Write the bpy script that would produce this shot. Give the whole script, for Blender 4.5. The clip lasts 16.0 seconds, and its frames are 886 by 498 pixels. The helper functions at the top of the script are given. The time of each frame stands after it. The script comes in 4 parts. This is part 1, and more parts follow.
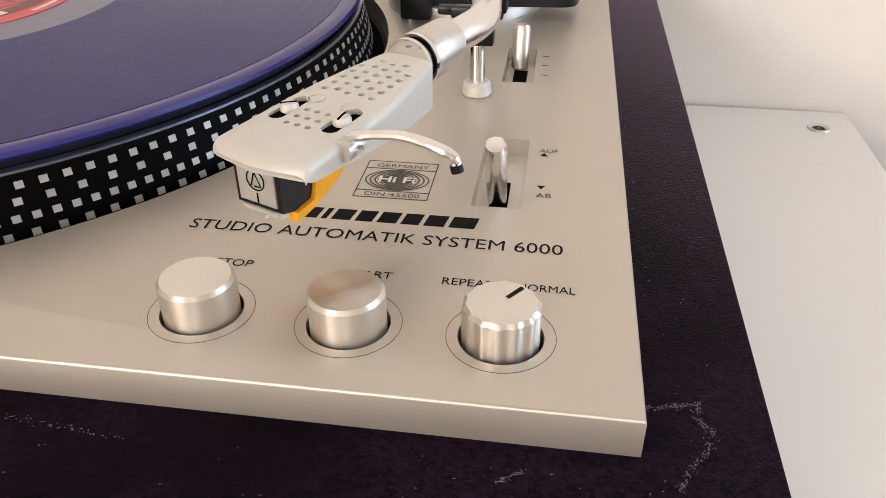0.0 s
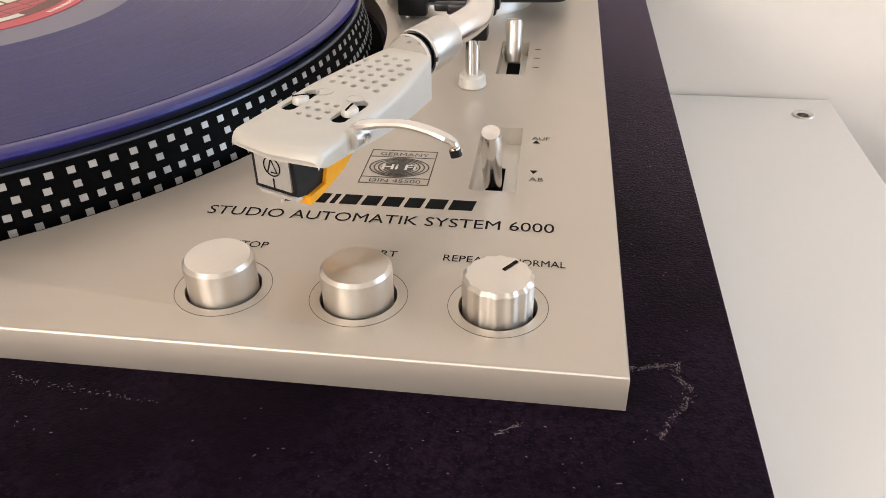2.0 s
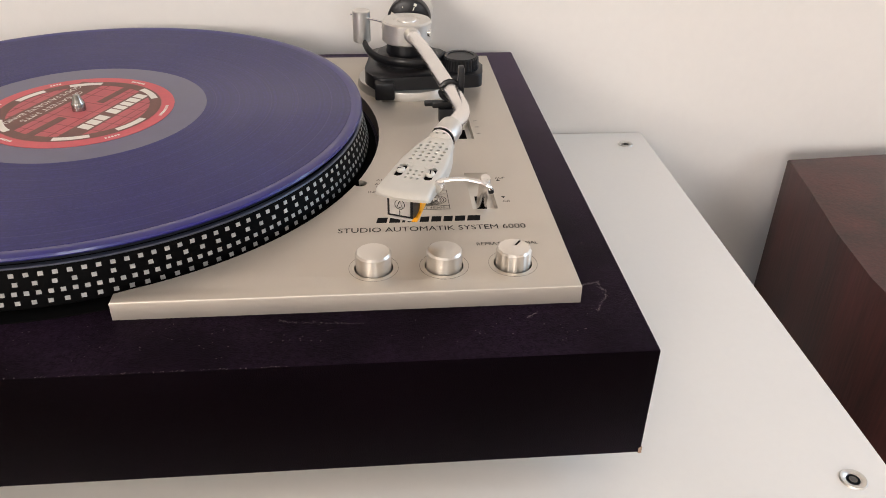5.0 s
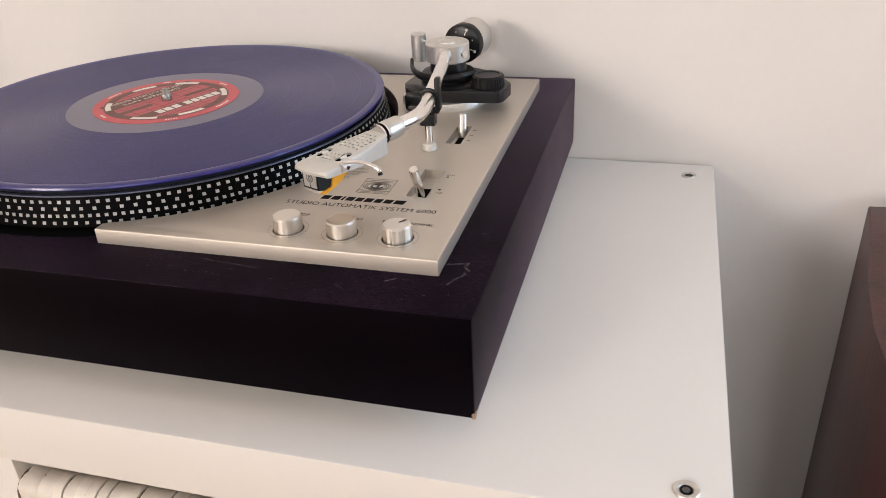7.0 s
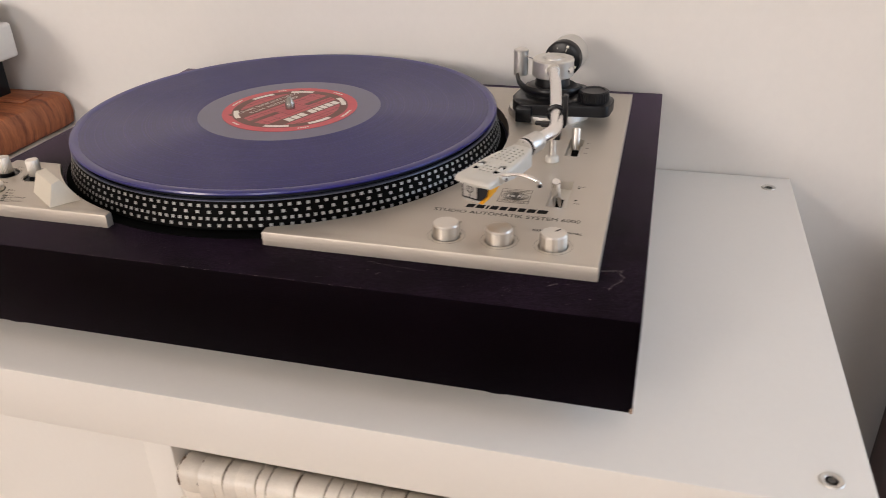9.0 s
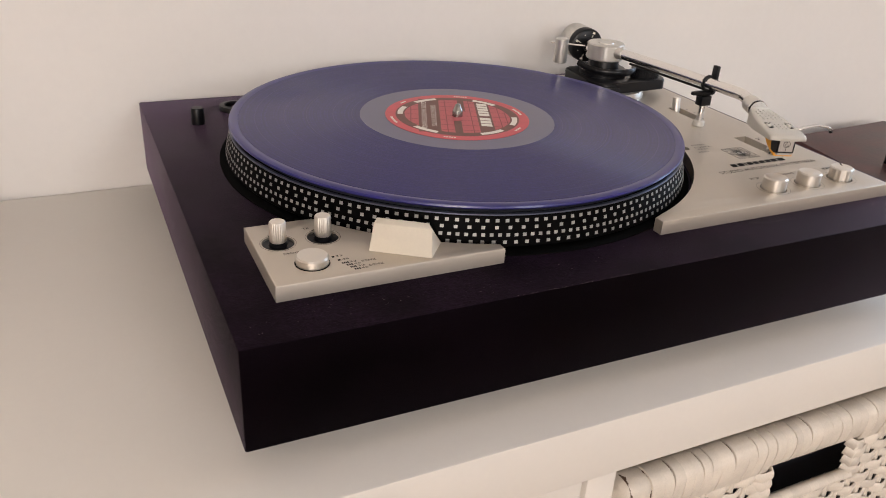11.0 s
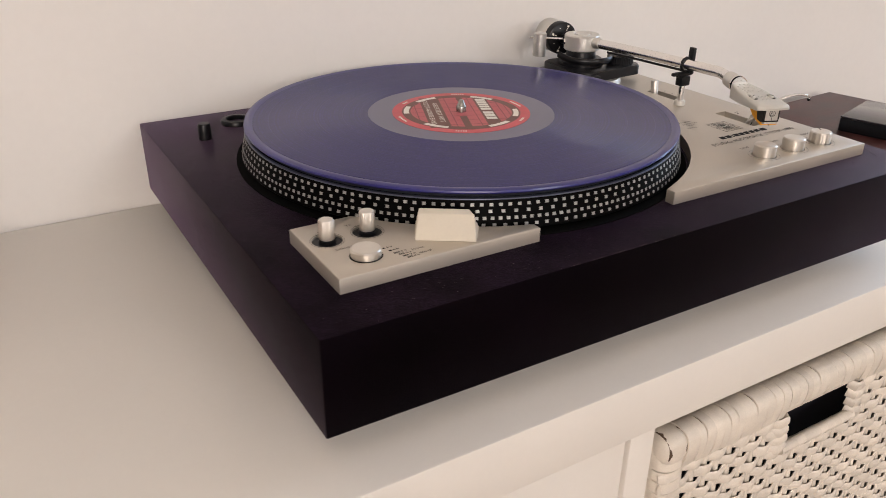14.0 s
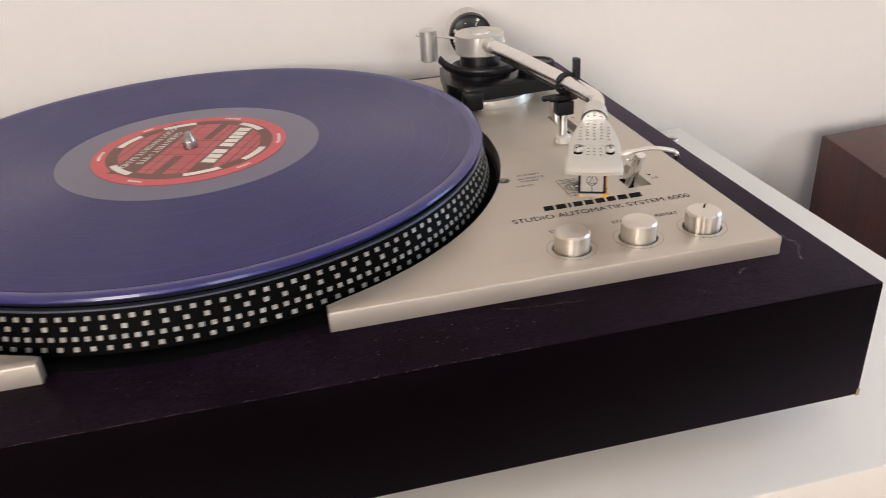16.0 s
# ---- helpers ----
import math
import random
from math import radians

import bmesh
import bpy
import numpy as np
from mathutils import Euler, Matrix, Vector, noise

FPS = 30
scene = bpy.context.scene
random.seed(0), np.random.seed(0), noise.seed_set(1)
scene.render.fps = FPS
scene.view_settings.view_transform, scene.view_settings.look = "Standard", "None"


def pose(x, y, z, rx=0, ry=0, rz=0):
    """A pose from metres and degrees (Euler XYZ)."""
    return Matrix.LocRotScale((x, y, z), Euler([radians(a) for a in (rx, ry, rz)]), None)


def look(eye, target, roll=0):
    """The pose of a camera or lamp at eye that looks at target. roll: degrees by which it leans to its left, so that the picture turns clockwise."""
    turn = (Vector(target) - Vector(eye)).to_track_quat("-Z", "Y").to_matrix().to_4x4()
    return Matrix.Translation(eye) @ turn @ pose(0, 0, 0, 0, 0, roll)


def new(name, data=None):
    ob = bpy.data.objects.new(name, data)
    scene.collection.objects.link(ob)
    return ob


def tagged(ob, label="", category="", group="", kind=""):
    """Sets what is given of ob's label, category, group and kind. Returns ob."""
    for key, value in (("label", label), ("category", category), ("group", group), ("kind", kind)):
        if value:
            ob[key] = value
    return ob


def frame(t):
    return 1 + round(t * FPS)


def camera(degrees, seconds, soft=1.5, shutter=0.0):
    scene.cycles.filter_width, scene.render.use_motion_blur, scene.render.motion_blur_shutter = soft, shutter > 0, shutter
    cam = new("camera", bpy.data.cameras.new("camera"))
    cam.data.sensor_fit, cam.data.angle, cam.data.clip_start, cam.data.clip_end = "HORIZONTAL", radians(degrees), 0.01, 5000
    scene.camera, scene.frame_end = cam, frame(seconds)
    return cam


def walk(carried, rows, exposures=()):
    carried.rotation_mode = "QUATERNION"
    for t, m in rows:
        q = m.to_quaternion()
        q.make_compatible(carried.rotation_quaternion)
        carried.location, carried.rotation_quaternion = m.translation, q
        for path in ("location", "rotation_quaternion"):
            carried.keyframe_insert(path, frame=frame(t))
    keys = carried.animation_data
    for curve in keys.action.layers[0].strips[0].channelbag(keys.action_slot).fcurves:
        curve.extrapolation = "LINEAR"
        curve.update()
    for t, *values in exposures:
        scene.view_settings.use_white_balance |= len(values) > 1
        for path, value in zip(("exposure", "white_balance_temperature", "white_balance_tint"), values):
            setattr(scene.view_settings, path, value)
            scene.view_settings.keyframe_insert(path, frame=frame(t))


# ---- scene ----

cam = camera(58.53, 16.0, soft=0.45, shutter=0.25)
PATH = [
    (0, (0.22051, -0.25359, 0.10156), (0.09357, 0.57408, -0.44512), -0.43),
    (0.5, (0.21906, -0.25379, 0.10125), (0.09334, 0.57384, -0.44575), -0.40),
    (1, (0.21905, -0.25391, 0.10022), (0.09279, 0.57104, -0.45071), -0.61),
    (1.5, (0.22027, -0.25575, 0.10094), (0.09731, 0.56754, -0.45320), -0.54),
    (2, (0.22168, -0.26723, 0.10654), (0.09901, 0.55709, -0.44613), -1.14),
    (2.5, (0.21993, -0.27973, 0.12051), (0.12618, 0.54619, -0.43544), -1.36),
    (3, (0.21438, -0.30318, 0.13632), (0.16560, 0.52671, -0.41946), -0.82),
    (3.5, (0.20253, -0.32473, 0.15172), (0.21314, 0.50501, -0.40632), 0.37),
    (4, (0.18698, -0.35881, 0.17033), (0.24116, 0.47400, -0.38056), 0.22),
    (4.5, (0.16744, -0.38710, 0.18592), (0.24501, 0.45056, -0.35473), 0.82),
    (4.7, (0.15681, -0.39872, 0.18750), (0.24115, 0.44126, -0.34852), 1.10),
    (6.8, (0.29312, -0.46310, 0.18921), (0.10789, 0.39566, -0.28851), -1.97),
    (7, (0.33398, -0.46127, 0.18537), (0.07921, 0.38100, -0.28966), -3.07),
    (7.5, (0.40040, -0.44220, 0.19049), (0.02090, 0.35478, -0.27941), -6.39),
    (8, (0.42058, -0.43715, 0.19554), (0.02261, 0.35103, -0.27391), -6.49),
    (8.5, (0.38324, -0.45369, 0.20230), (0.01456, 0.34684, -0.27017), -4.96),
    (9, (0.25891, -0.50875, 0.20688), (0.01682, 0.33651, -0.26949), -1.68),
    (9.5, (0.10985, -0.55458, 0.21151), (0.03955, 0.32375, -0.26135), 0.43),
    (9.7, (0.05717, -0.56277, 0.21613), (0.01748, 0.32259, -0.24707), 1.08),
    (11.8, (-0.32606, -0.39134, 0.16361), (0.26257, 0.28224, -0.28338), 4.85),
    (12, (-0.33254, -0.38203, 0.16018), (0.26939, 0.28194, -0.28348), 5.18),
    (12.5, (-0.34641, -0.37202, 0.15897), (0.26683, 0.28349, -0.28176), 5.22),
    (13, (-0.35198, -0.37896, 0.16588), (0.25951, 0.28206, -0.26900), 5.03),
    (13.5, (-0.34318, -0.41148, 0.17295), (0.23946, 0.27594, -0.26062), 4.27),
    (14, (-0.29309, -0.46288, 0.18547), (0.17000, 0.30488, -0.25735), 0.58),
    (14.5, (-0.17339, -0.50976, 0.18018), (0.15223, 0.31971, -0.27364), -1.59),
    (15, (-0.09079, -0.51839, 0.18503), (0.09690, 0.35339, -0.26749), -3.88),
    (15.5, (-0.01594, -0.45682, 0.17377), (0.14778, 0.41731, -0.28349), -4.73),
    (16, (0.04591, -0.40829, 0.16178), (0.22392, 0.45789, -0.30518), -3.66),
]
walk(cam, [(t, look(eye, to, roll)) for t, eye, to, roll in PATH],
     [(0, 0.12, 6700, 10), (1.5, 0.12, 6700, 10), (3.0, 0.10, 6600, 10), (4.5, 0.0, 6550, 10), (7.0, -0.11, 6550, 12), (9.0, -0.29, 6600, 12), (12.0, -0.32, 6600, 12), (13.5, -0.31, 6600, 12), (14.5, -0.32, 6600, 12), (15.0, -0.28, 6550, 12), (16.0, -0.09, 6500, 11)])

# ---- light: a warm window behind the camera, a cool one in the side wall, and an added fill lamp ----
WALL_Y = 0.176          # back wall
FLOOR_Z = -0.861
CEIL_Z = 2.40
ROOM_L, ROOM_R, ROOM_F = -4.0, 2.4, -5.8
WALL_END, DEEP_Y = 1.40, 1.2

world = bpy.data.worlds.new("room_sky")
world.use_nodes = True
scene.world = world
sky = world.node_tree.nodes.new("ShaderNodeTexSky")
sky.sky_type, sky.sun_disc = "NISHITA", False
sky.sun_elevation, sky.sun_rotation = radians(24), radians(212)
world.node_tree.links.new(sky.outputs[0], world.node_tree.nodes["Background"].inputs[0])
world.node_tree.nodes["Background"].inputs[1].default_value = 0.1


def window_lamp(name, place, target, width, height, watts, colour):
    data = bpy.data.lights.new(name, "AREA")
    data.shape, data.size, data.size_y = "RECTANGLE", width, height
    data.energy, data.color = watts, colour
    lamp = new(name, data)
    lamp.matrix_world = look(place, target)
    return lamp


window_lamp("warm_window_light", (-2.80, ROOM_F + 0.02, 1.64), (-0.1, 0, -0.1), 1.6, 1.2, 172, (1.0, 0.910, 0.850))
window_lamp("cool_window_light", (ROOM_R - 0.02, 0.06, 0.62), (0, -0.05, -0.1), 0.9, 1.4, 31, (0.56, 0.75, 1.0))
# added fill lamp, lifts the shade between shelf and loudspeaker
window_lamp("front_fill_light", (0.95, ROOM_F + 0.02, 1.45), (0.2, 0, -0.2), 1.3, 1.3, 56, (0.93, 0.96, 1.0))


# ---- materials ----
def mat(name, colour, rough=0.5, metal=0.0, vary=0.12, scale=60.0, fine=600.0, bump=0.0, bump_scale=400.0,
        coat=0.0, spec=0.5, stretch=None, rough_vary=0.1, colour2=None, object_random=0.0):
    """Principled material with colour variation at two scales, roughness variation and fine relief."""
    m = bpy.data.materials.new(name)
    m.use_nodes = True
    nt = m.node_tree
    n, l = nt.nodes, nt.links
    b = n["Principled BSDF"]
    b.inputs["Metallic"].default_value = metal
    b.inputs["Coat Weight"].default_value = coat
    b.inputs["Specular IOR Level"].default_value = spec
    tc = n.new("ShaderNodeTexCoord")
    mp = n.new("ShaderNodeMapping")
    if stretch:
        mp.inputs["Scale"].default_value = stretch
    l.new(tc.outputs["Object"], mp.inputs[0])
    big, small = n.new("ShaderNodeTexNoise"), n.new("ShaderNodeTexNoise")
    big.inputs["Scale"].default_value, small.inputs["Scale"].default_value = scale, fine
    big.inputs["Detail"].default_value = 5
    for t in (big, small):
        l.new(mp.outputs[0], t.inputs["Vector"])
    add = n.new("ShaderNodeMath")
    add.operation = "MULTIPLY_ADD"
    l.new(small.outputs[0], add.inputs[0])
    add.inputs[1].default_value = 0.45
    l.new(big.outputs[0], add.inputs[2])
    ramp = n.new("ShaderNodeMapRange")
    ramp.inputs["From Min"].default_value, ramp.inputs["From Max"].default_value = 0.45, 1.0
    l.new(add.outputs[0], ramp.inputs["Value"])
    mix = n.new("ShaderNodeMix")
    mix.data_type = "RGBA"
    c2 = colour2 or tuple(min(1, c * (1 + vary)) for c in colour)
    c1 = colour if colour2 else tuple(c * (1 - vary) for c in colour)
    mix.inputs["A"].default_value, mix.inputs["B"].default_value = (*c1, 1), (*c2, 1)
    l.new(ramp.outputs[0], mix.inputs["Factor"])
    out = mix.outputs["Result"]
    if object_random:
        info = n.new("ShaderNodeObjectInfo")
        hsv = n.new("ShaderNodeHueSaturation")
        vr = n.new("ShaderNodeMapRange")
        vr.inputs["To Min"].default_value, vr.inputs["To Max"].default_value = 1 - object_random, 1 + object_random
        l.new(info.outputs["Random"], vr.inputs["Value"])
        l.new(vr.outputs[0], hsv.inputs["Value"])
        l.new(out, hsv.inputs["Color"])
        out = hsv.outputs[0]
    l.new(out, b.inputs["Base Color"])
    rr = n.new("ShaderNodeMapRange")
    rr.inputs["To Min"].default_value = max(0.02, rough * (1 - rough_vary))
    rr.inputs["To Max"].default_value = min(1, rough * (1 + rough_vary))
    l.new(big.outputs[0], rr.inputs["Value"])
    l.new(rr.outputs[0], b.inputs["Roughness"])
    if bump:
        bt = n.new("ShaderNodeTexNoise")
        bt.inputs["Scale"].default_value, bt.inputs["Detail"].default_value = bump_scale, 6
        l.new(mp.outputs[0], bt.inputs["Vector"])
        bn = n.new("ShaderNodeBump")
        bn.inputs["Strength"].default_value, bn.inputs["Distance"].default_value = bump, 0.0006
        l.new(bt.outputs[0], bn.inputs["Height"])
        l.new(bn.outputs[0], b.inputs["Normal"])
    return m


M_WALL = mat("wall_paint", (0.82, 0.79, 0.755), 0.85, vary=0.02, scale=6, fine=150, bump=0.12, bump_scale=220)
M_SIDE = mat("side_wall_paint", (0.76, 0.72, 0.67), 0.85, vary=0.03, scale=6, fine=150, bump=0.12, bump_scale=220)
M_CEIL = mat("ceiling_paint", (0.80, 0.79, 0.77), 0.9, vary=0.02, scale=5, fine=100)
M_FLOOR = mat("floor_wood", (0.34, 0.24, 0.155), 0.5, vary=0.25, scale=6, fine=60, stretch=(1, 8, 1), bump=0.1)
M_SHELF = mat("white_foil", (0.80, 0.765, 0.715), 0.55, spec=0.10, vary=0.015, scale=9, fine=300, bump=0.03, bump_scale=700)
M_PLATE = mat("champagne_metal", (0.575, 0.525, 0.458), 0.42, metal=0.72, vary=0.03, scale=30, fine=2500, bump=0.10,
              bump_scale=5000, rough_vary=0.12)


def spun_material():
    """Aluminium turned on a lathe: gloss drawn out round the axis."""
    m = mat("spun_aluminium", (0.76, 0.725, 0.67), 0.42, metal=1.0, vary=0.02, scale=900, fine=5000, rough_vary=0.12)
    n, l = m.node_tree.nodes, m.node_tree.links
    b = n["Principled BSDF"]
    tan = n.new("ShaderNodeTangent")
    tan.direction_type, tan.axis = "RADIAL", "Z"
    l.new(tan.outputs[0], b.inputs["Tangent"])
    b.inputs["Anisotropic"].default_value = 0.65
    b.inputs["Anisotropic Rotation"].default_value = 0.25
    return m


M_SPUN = spun_material()
M_CHROME = mat("chrome", (0.80, 0.79, 0.78), 0.10, metal=1.0, vary=0.03, scale=200, fine=900)
M_ARM = mat("arm_chrome", (0.84, 0.82, 0.80), 0.24, metal=1.0, vary=0.03, scale=200, fine=900)
M_STEEL = mat("turned_steel", (0.36, 0.35, 0.335), 0.24, metal=1.0, vary=0.15, scale=300, fine=1500)
M_SHELL = mat("painted_silver", (0.64, 0.62, 0.57), 0.5, metal=0.3, vary=0.03, scale=200, fine=4000)
M_DULL = mat("dull_aluminium", (0.66, 0.64, 0.60), 0.36, metal=0.8, vary=0.05, scale=150, fine=2500, rough_vary=0.2)
M_CREAM = mat("cream_plastic", (0.71, 0.65, 0.545), 0.55, spec=0.3, vary=0.04, scale=60, fine=800, bump=0.05, bump_scale=1500)
M_BLACK = mat("black_plastic", (0.006, 0.006, 0.0075), 0.33, spec=0.3, vary=0.3, scale=90, fine=1500, bump=0.05, bump_scale=1200)
# near-black colour that stands in for the shade inside holes and gaps
M_DARK = mat("cavity_shade", (0.003, 0.003, 0.003), 0.9, spec=0.05, vary=0.2)
M_INK = mat("black_ink", (0.008, 0.0075, 0.007), 0.7, spec=0.1, vary=0.2)
M_GREYINK = mat("grey_ink", (0.11, 0.10, 0.088), 0.7, spec=0.15, vary=0.2)
M_DOT = mat("strobe_dot", (0.40, 0.395, 0.385), 0.4, metal=0.35, vary=0.06, scale=90, object_random=0.12)
M_RIM = mat("platter_rim_black", (0.0015, 0.0014, 0.0015), 0.5, spec=0.04, vary=0.3, scale=120)
M_RUBBER = mat("rubber", (0.013, 0.014, 0.022), 0.5, vary=0.3, scale=200)
M_YELLOW = mat("yellow_plastic", (0.84, 0.37, 0.012), 0.32, vary=0.08, scale=200)
M_FACE = mat("brushed_face", (0.60, 0.585, 0.56), 0.34, metal=0.6, vary=0.05, scale=300)
M_CLEAR = mat("clear_guard", (0.62, 0.60, 0.56), 0.2, vary=0.05)
M_RED = mat("label_red", (0.50, 0.105, 0.115), 0.5, vary=0.12, scale=120, fine=1500)
M_PINK = mat("label_rim_pink", (0.60, 0.10, 0.115), 0.5, vary=0.08, scale=120)
M_DKRED = mat("label_dark_red", (0.23, 0.035, 0.04), 0.5, vary=0.15, scale=200)
M_LABELBAND = mat("label_band", (0.17, 0.075, 0.06), 0.55, vary=0.15, scale=150)
M_WHITE = mat("print_white", (0.80, 0.76, 0.68), 0.5, vary=0.04)
M_OAKRED = mat("red_wood", (0.10, 0.018, 0.008), 0.45, scale=20, fine=240, stretch=(1.2, 9, 0.8), colour2=(0.56, 0.19, 0.075), bump=0.15, bump_scale=150)
M_RATTAN = mat("white_rattan", (0.76, 0.70, 0.62), 0.38, vary=0.10, scale=70, fine=900, bump=0.25, bump_scale=500, object_random=0.06)
M_RIMCORE = mat("brown_rim_core", (0.11, 0.065, 0.040), 0.7, vary=0.3, scale=200)
M_WINDOW = mat("window_frame_paint", (0.8, 0.8, 0.79), 0.4, vary=0.02)


def plinth_material(name, base, purple, rough, gloss):
    """Black textured foil over wood: purple-brown cast, pale specks, and the top's sheen painted in as paler purple."""
    m = mat(name, base, rough, vary=0.2, scale=14, fine=900, colour2=purple, bump=0.45, bump_scale=1700, rough_vary=0.25)
    n, l = m.node_tree.nodes, m.node_tree.links
    b = n["Principled BSDF"]
    b.inputs["Specular IOR Level"].default_value = gloss
    b.inputs["Specular Tint"].default_value = (1.0, 0.70, 1.0, 1)
    b.inputs["Sheen Weight"].default_value = 0.16
    b.inputs["Sheen Roughness"].default_value = 0.28
    b.inputs["Sheen Tint"].default_value = (0.95, 0.60, 1.0, 1)
    src = b.inputs["Base Color"].links[0].from_socket
    tc = n.new("ShaderNodeTexCoord")
    sp = n.new("ShaderNodeTexNoise")
    sp.inputs["Scale"].default_value, sp.inputs["Detail"].default_value = 1300, 2
    l.new(tc.outputs["Object"], sp.inputs["Vector"])
    where = n.new("ShaderNodeTexNoise")
    where.inputs["Scale"].default_value, where.inputs["Detail"].default_value = 26, 4
    l.new(tc.outputs["Object"], where.inputs["Vector"])
    th = n.new("ShaderNodeMapRange")
    th.inputs["From Min"].default_value, th.inputs["From Max"].default_value = 0.58, 0.76
    l.new(sp.outputs[0], th.inputs["Value"])
    wh = n.new("ShaderNodeMapRange")
    wh.inputs["From Min"].default_value, wh.inputs["From Max"].default_value = 0.40, 0.70
    wh.inputs["To Max"].default_value = 0.50
    l.new(where.outputs[0], wh.inputs["Value"])
    mul = n.new("ShaderNodeMath")
    mul.operation = "MULTIPLY"
    l.new(th.outputs[0], mul.inputs[0])
    l.new(wh.outputs[0], mul.inputs[1])
    mix = n.new("ShaderNodeMix")
    mix.data_type = "RGBA"
    mix.inputs["B"].default_value = (0.13, 0.092, 0.135, 1)
    l.new(src, mix.inputs["A"])
    fewer = n.new("ShaderNodeMath")
    fewer.operation = "MULTIPLY"
    l.new(mul.outputs[0], fewer.inputs[0])
    l.new(fewer.outputs[0], mix.inputs["Factor"])
    up = n.new("ShaderNodeSeparateXYZ")
    l.new(tc.outputs["Normal"], up.inputs[0])
    top_face = n.new("ShaderNodeMapRange")
    top_face.inputs["From Min"].default_value, top_face.inputs["From Max"].default_value = 0.6, 0.95
    l.new(up.outputs[2], top_face.inputs["Value"])
    worn = n.new("ShaderNodeMapRange")
    worn.inputs["To Min"].default_value, worn.inputs["To Max"].default_value = 0.12, 1.0
    l.new(top_face.outputs[0], worn.inputs["Value"])
    l.new(worn.outputs[0], fewer.inputs[1])
    mottle = n.new("ShaderNodeMapRange")
    mottle.inputs["From Min"].default_value, mottle.inputs["From Max"].default_value = 0.36, 0.66
    mottle.inputs["To Min"].default_value, mottle.inputs["To Max"].default_value = 0.25, 1.0
    grain = n.new("ShaderNodeTexNoise")
    grain.inputs["Scale"].default_value, grain.inputs["Detail"].default_value = 650, 5
    l.new(tc.outputs["Object"], grain.inputs["Vector"])
    l.new(grain.outputs[0], mottle.inputs["Value"])
    dust_sheen = n.new("ShaderNodeMath")
    dust_sheen.operation = "MULTIPLY"
    l.new(top_face.outputs[0], dust_sheen.inputs[0])
    patch = n.new("ShaderNodeMapRange")
    patch.inputs["From Min"].default_value, patch.inputs["From Max"].default_value = 0.36, 0.62
    patch.inputs["To Min"].default_value, patch.inputs["To Max"].default_value = 0.30, 1.0
    l.new(where.outputs[0], patch.inputs["Value"])
    patchy = n.new("ShaderNodeMath")
    patchy.operation = "MULTIPLY"
    l.new(mottle.outputs[0], patchy.inputs[0])
    l.new(patch.outputs[0], patchy.inputs[1])
    l.new(patchy.outputs[0], dust_sheen.inputs[1])
    # sheen of the upward faces, put into the base colour in mottled patches
    coat = n.new("ShaderNodeMix")
    coat.data_type = "RGBA"
    coat.inputs["B"].default_value = (0.0170, 0.0090, 0.0190, 1)
    l.new(mix.outputs["Result"], coat.inputs["A"])
    l.new(dust_sheen.outputs[0], coat.inputs["Factor"])
    l.new(coat.outputs["Result"], b.inputs["Base Color"])
    return m


M_PLINTH = plinth_material("black_wood_foil", (0.0005, 0.0004, 0.0005), (0.0018, 0.0008, 0.0018), 0.40, 0.04)
M_SPEAKER = mat("dark_walnut", (0.022, 0.0065, 0.0065), 0.42, spec=0.45, scale=26, fine=420, stretch=(1, 1, 0.10), colour2=(0.105, 0.029, 0.026), bump=0.3, bump_scale=300)
M_SCRATCH = mat("bare_scratch", (0.22, 0.18, 0.18), 0.8, vary=0.3, scale=600)
M_CHIP = mat("bare_chipboard", (0.36, 0.25, 0.18), 0.9, vary=0.3, scale=900, bump=0.5, bump_scale=900)


